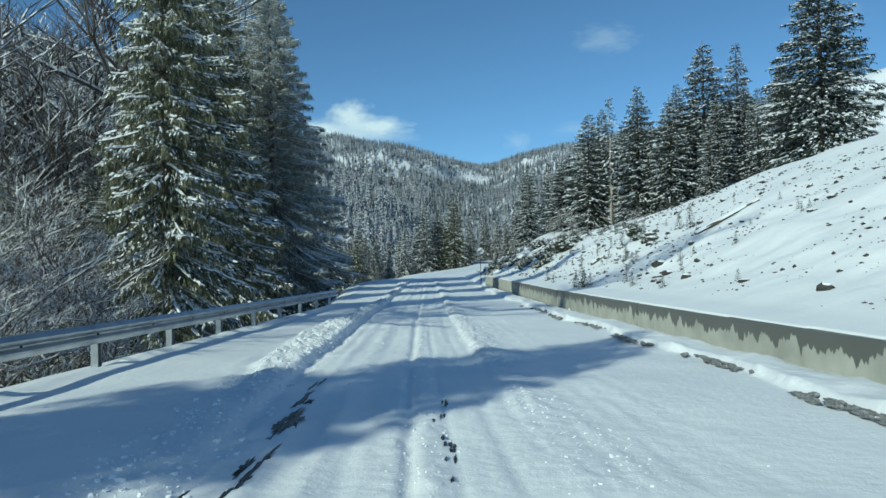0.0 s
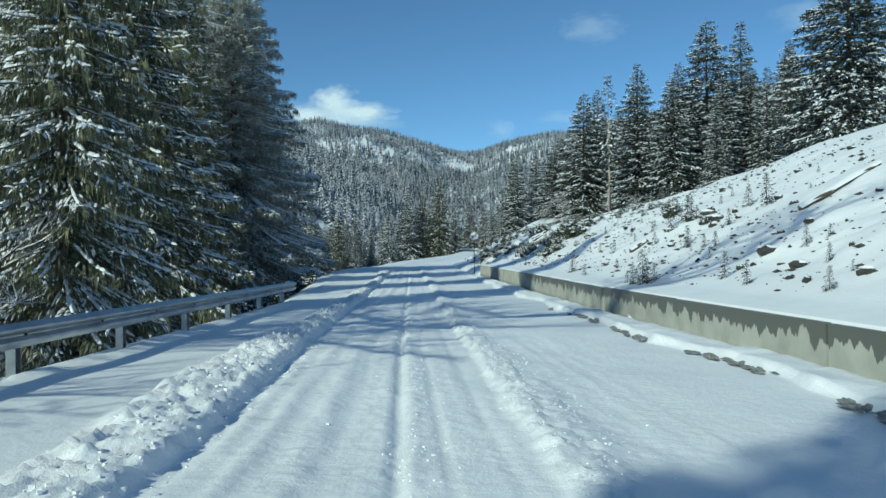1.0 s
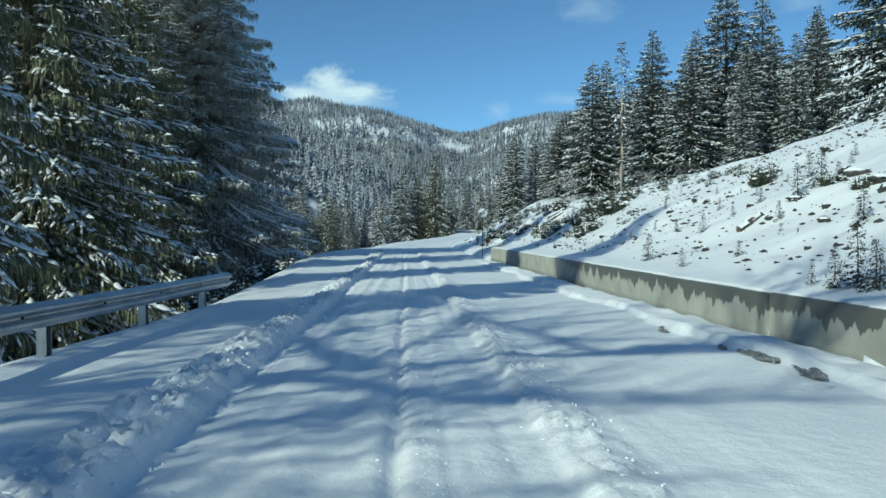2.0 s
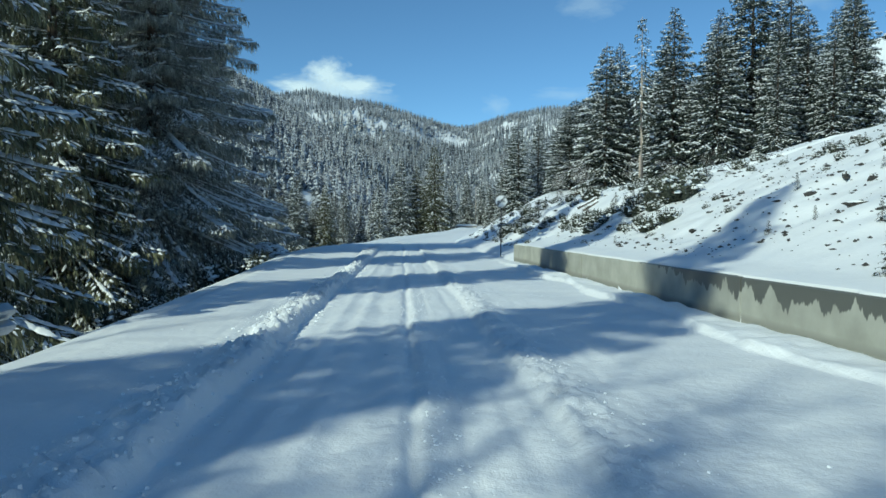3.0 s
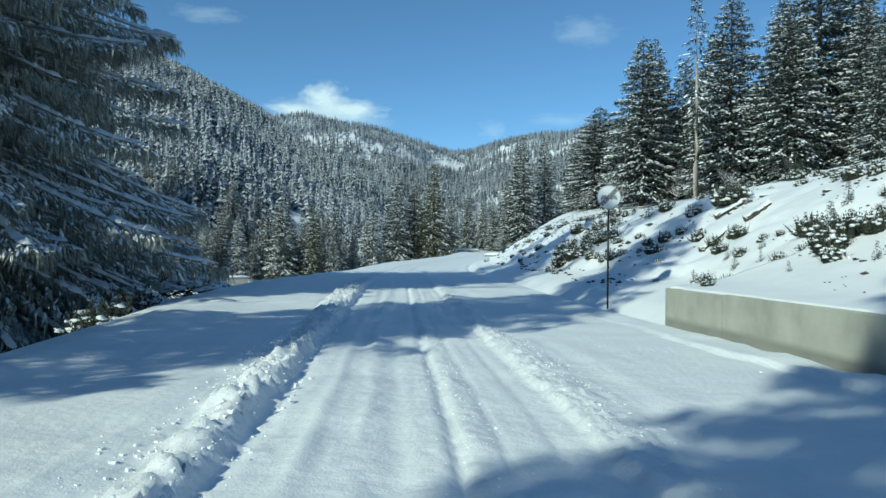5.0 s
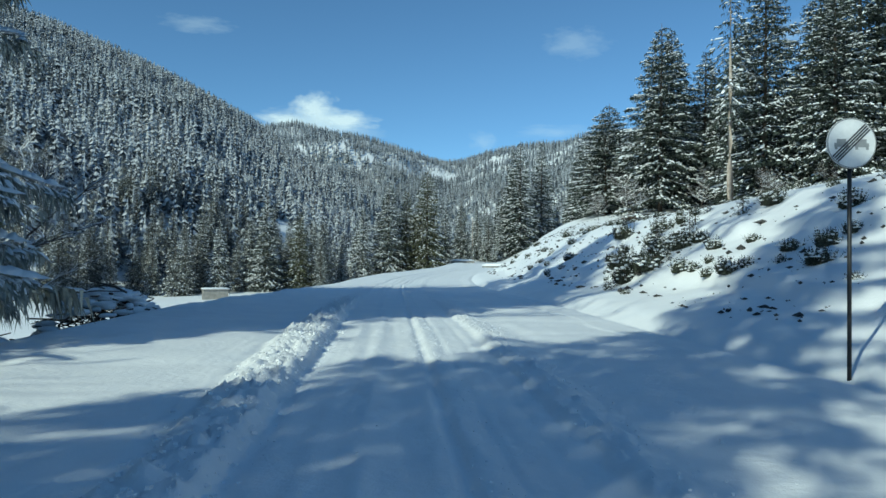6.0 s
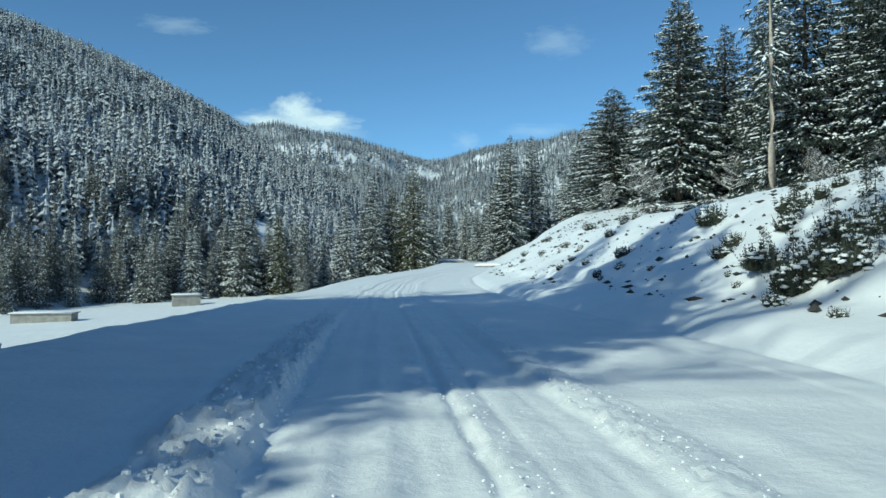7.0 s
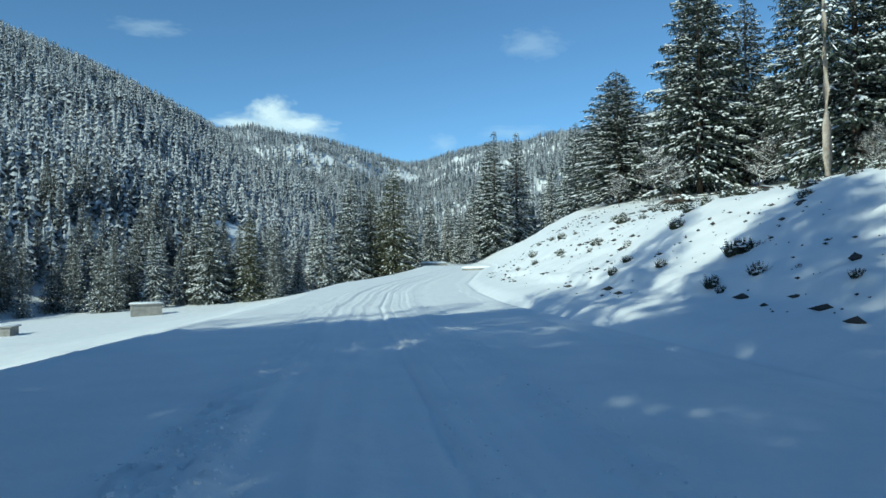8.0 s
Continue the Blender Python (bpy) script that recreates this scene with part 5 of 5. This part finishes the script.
# wet asphalt showing in the ruts
rr = random.Random(151)
for k, (x0, y0, size) in enumerate(ASPHALT_AT * 3):
    x, y = x0 + rr.gauss(0, 0.04), y0 + rr.gauss(0, 0.28)
    b = lump(rr, (size * rr.uniform(0.12, 0.3), size * rr.uniform(0.8, 2.6), 0.012), 1.3, 4, 19)
    ob = new("bare_asphalt", b.mesh("bare_asphalt", ASPHALT))
    ob.matrix_basis = Matrix.Translation((x, y, float(land(np.array([x]), np.array([y]))[0] + lane_relief(np.array([x - lane(y)]), np.array([x]), np.array([y]))[0]) + 0.002))
    tagged(ob, "small patch of wet dark asphalt bared in a wheel rut", "road patch", "bare patches in the ruts", "structure")

# dirty lumps along the foot of the wall
CLODS = []
for k in range(5):
    b = lump(random.Random(90 + k), (0.1, 0.24, 0.05), 0.9, 6, 13)
    CLODS.append(b.mesh("snow_clod", DIRTY_SNOW))
for k in range(260):
    y = 5 + 25 * rr.random() ** 1.3
    if math.sin(y * 1.7) < -0.3:
        continue
    ob = new("snow_clod", CLODS[k % 5])
    x = wall_x(y) - 1.05 - 0.12 * math.sin(y * 0.9) + rr.uniform(-0.13, 0.08)
    ob.matrix_basis = Matrix.LocRotScale((x, y, float(road_z(y)) + 0.03), Euler((0, 0, rr.uniform(-0.3, 0.3))), (rr.uniform(0.2, 0.55), rr.uniform(0.2, 0.7), rr.uniform(0.2, 0.6)))
    tagged(ob, "dirty grey lump of icy snow beside the wall", "snow", "icy lumps along the wall")


def rubble(name, n, low, high, sizes, y0, y1, label, seed):
    """Loose lumps of broken snow strewn along the carriageway, past counting."""
    g = np.random.default_rng(seed)
    y = y0 + (y1 - y0) * g.random(n)
    u = low + (high - low) * g.beta(2.2, 2.2, n)
    u = u + rut(y)
    x = u + lane(y)
    z = land(x, y) + lane_relief(u, x, y)
    size = sizes[0] + (sizes[1] - sizes[0]) * g.random(n) ** 3
    base = np.array([(x0, y0, z0) for z0 in (-0.6, 0.6) for x0, y0 in ((-0.8, -0.7), (0.8, -0.7), (0.8, 0.7), (-0.8, 0.7))])
    f = np.array([(3, 2, 1, 0), (4, 5, 6, 7), (0, 1, 5, 4), (1, 2, 6, 5), (2, 3, 7, 6), (3, 0, 4, 7)])
    v = base[None] * g.uniform(0.45, 1.2, (n, 8, 3)) * size[:, None, None]
    a = g.random(n) * 6.28
    c, q = np.cos(a)[:, None], np.sin(a)[:, None]
    v = np.stack([v[:, :, 0] * c - v[:, :, 1] * q, v[:, :, 0] * q + v[:, :, 1] * c, v[:, :, 2]], -1)
    v += np.stack([x, y, z + size * 0.12], -1)[:, None, :]
    me = bpy.data.meshes.new(name)
    me.from_pydata(v.reshape(-1, 3).tolist(), [], (f[None] + 8 * np.arange(n)[:, None, None]).reshape(-1, 4).tolist())
    me.materials.append(ROAD_SNOW)
    return tagged(new(name, me), label, "snow", kind="stuff")


rubble("snow_rubble", 9000, -2.55, -1.35, (0.006, 0.032), 3, 84, "broken lumps of snow thrown up beside the ruts", 101)
rubble("snow_crumbs", 4000, 0.9, 1.9, (0.004, 0.017), 2, 92, "loose crumbs of snow on the ridge between the lanes", 102)
rubble("snow_grains", 3500, -0.2, 0.5, (0.004, 0.015), 2, 92, "small crumbs of snow in the middle rut", 103)
rubble("snow_scatter", 600, -4.0, 4.5, (0.004, 0.02), 2, 92, "scattered crumbs of snow on the road", 104)

# ---- clouds ----


def cloud_material(name, dense):
    m = bpy.data.materials.new(name)
    m.use_nodes = True
    n, l = m.node_tree.nodes, m.node_tree.links
    n.clear()
    out = n.new("ShaderNodeOutputMaterial")
    mix = n.new("ShaderNodeMixShader")
    clear = n.new("ShaderNodeBsdfTransparent")
    white = n.new("ShaderNodeEmission")
    white.inputs["Color"].default_value = (0.82, 0.9, 1.0, 1)
    white.inputs["Strength"].default_value = 0.95
    tc = n.new("ShaderNodeTexCoord")
    noise_a = n.new("ShaderNodeTexNoise")
    noise_a.inputs["Scale"].default_value = 2.6
    noise_a.inputs["Detail"].default_value = 7
    noise_a.inputs["Roughness"].default_value = 0.6
    info = n.new("ShaderNodeObjectInfo")
    shift = n.new("ShaderNodeVectorMath")
    shift.operation = "ADD"
    l.new(tc.outputs["Object"], shift.inputs[0])
    l.new(info.outputs["Location"], shift.inputs[1])
    l.new(shift.outputs[0], noise_a.inputs["Vector"])
    size = n.new("ShaderNodeVectorMath")
    size.operation = "LENGTH"
    l.new(tc.outputs["Object"], size.inputs[0])
    fade = n.new("ShaderNodeMapRange")
    fade.inputs["From Min"].default_value = 1.0
    fade.inputs["From Max"].default_value = 0.0
    fade.inputs["To Min"].default_value = -0.62
    fade.inputs["To Max"].default_value = 0.3
    l.new(size.outputs["Value"], fade.inputs["Value"])
    add = n.new("ShaderNodeMath")
    add.operation = "ADD"
    l.new(noise_a.outputs[0], add.inputs[0])
    l.new(fade.outputs[0], add.inputs[1])
    r = n.new("ShaderNodeMapRange")
    r.inputs["From Min"].default_value = 0.25
    r.inputs["From Max"].default_value = 0.72
    r.inputs["To Max"].default_value = dense
    l.new(add.outputs[0], r.inputs["Value"])
    l.new(r.outputs[0], mix.inputs[0])
    l.new(clear.outputs[0], mix.inputs[1])
    l.new(white.outputs[0], mix.inputs[2])
    l.new(mix.outputs[0], out.inputs["Surface"])
    return m


CLOUD, HAZE, WISP = cloud_material("cloud", 0.9), cloud_material("cloud_haze", 0.55), cloud_material("cloud_wisp", 0.2)


def cloud(bearing, height, wide, tall, mat):
    """A far bank of cloud, by bearing and elevation in degrees and half its width and height in metres at 4 km."""
    far = 4000
    b = radians(bearing)
    s = Soup()
    n = 24
    s.add([(0, 0, 0)] + [(math.cos(6.2832 * k / n), math.sin(6.2832 * k / n), 0.0) for k in range(n)], [(0, 1 + k, 1 + (k + 1) % n) for k in range(n)])
    ob = new("cloud", s.mesh("cloud", mat))
    ob.matrix_basis = Matrix.LocRotScale((far * math.sin(b), far * math.cos(b), far * math.tan(radians(height))), Euler((radians(90), 0, -b)), (wide, tall, 1))
    tagged(ob, "small white cloud drifting over the ridge", "cloud", "clouds", "structure")


cloud(-8.4, 10.9, 620, 170, HAZE)
cloud(-8.6, 11.9, 250, 190, CLOUD)
cloud(-6.4, 11.2, 300, 110, CLOUD)
cloud(-10.8, 10.9, 260, 90, CLOUD)
cloud(12.0, 17.2, 330, 150, WISP)
cloud(-17.5, 17.5, 330, 90, WISP)
cloud(27.5, 16.5, 330, 170, WISP)
cloud(4.8, 9.8, 130, 110, WISP)
cloud(10.5, 10.6, 380, 70, WISP)
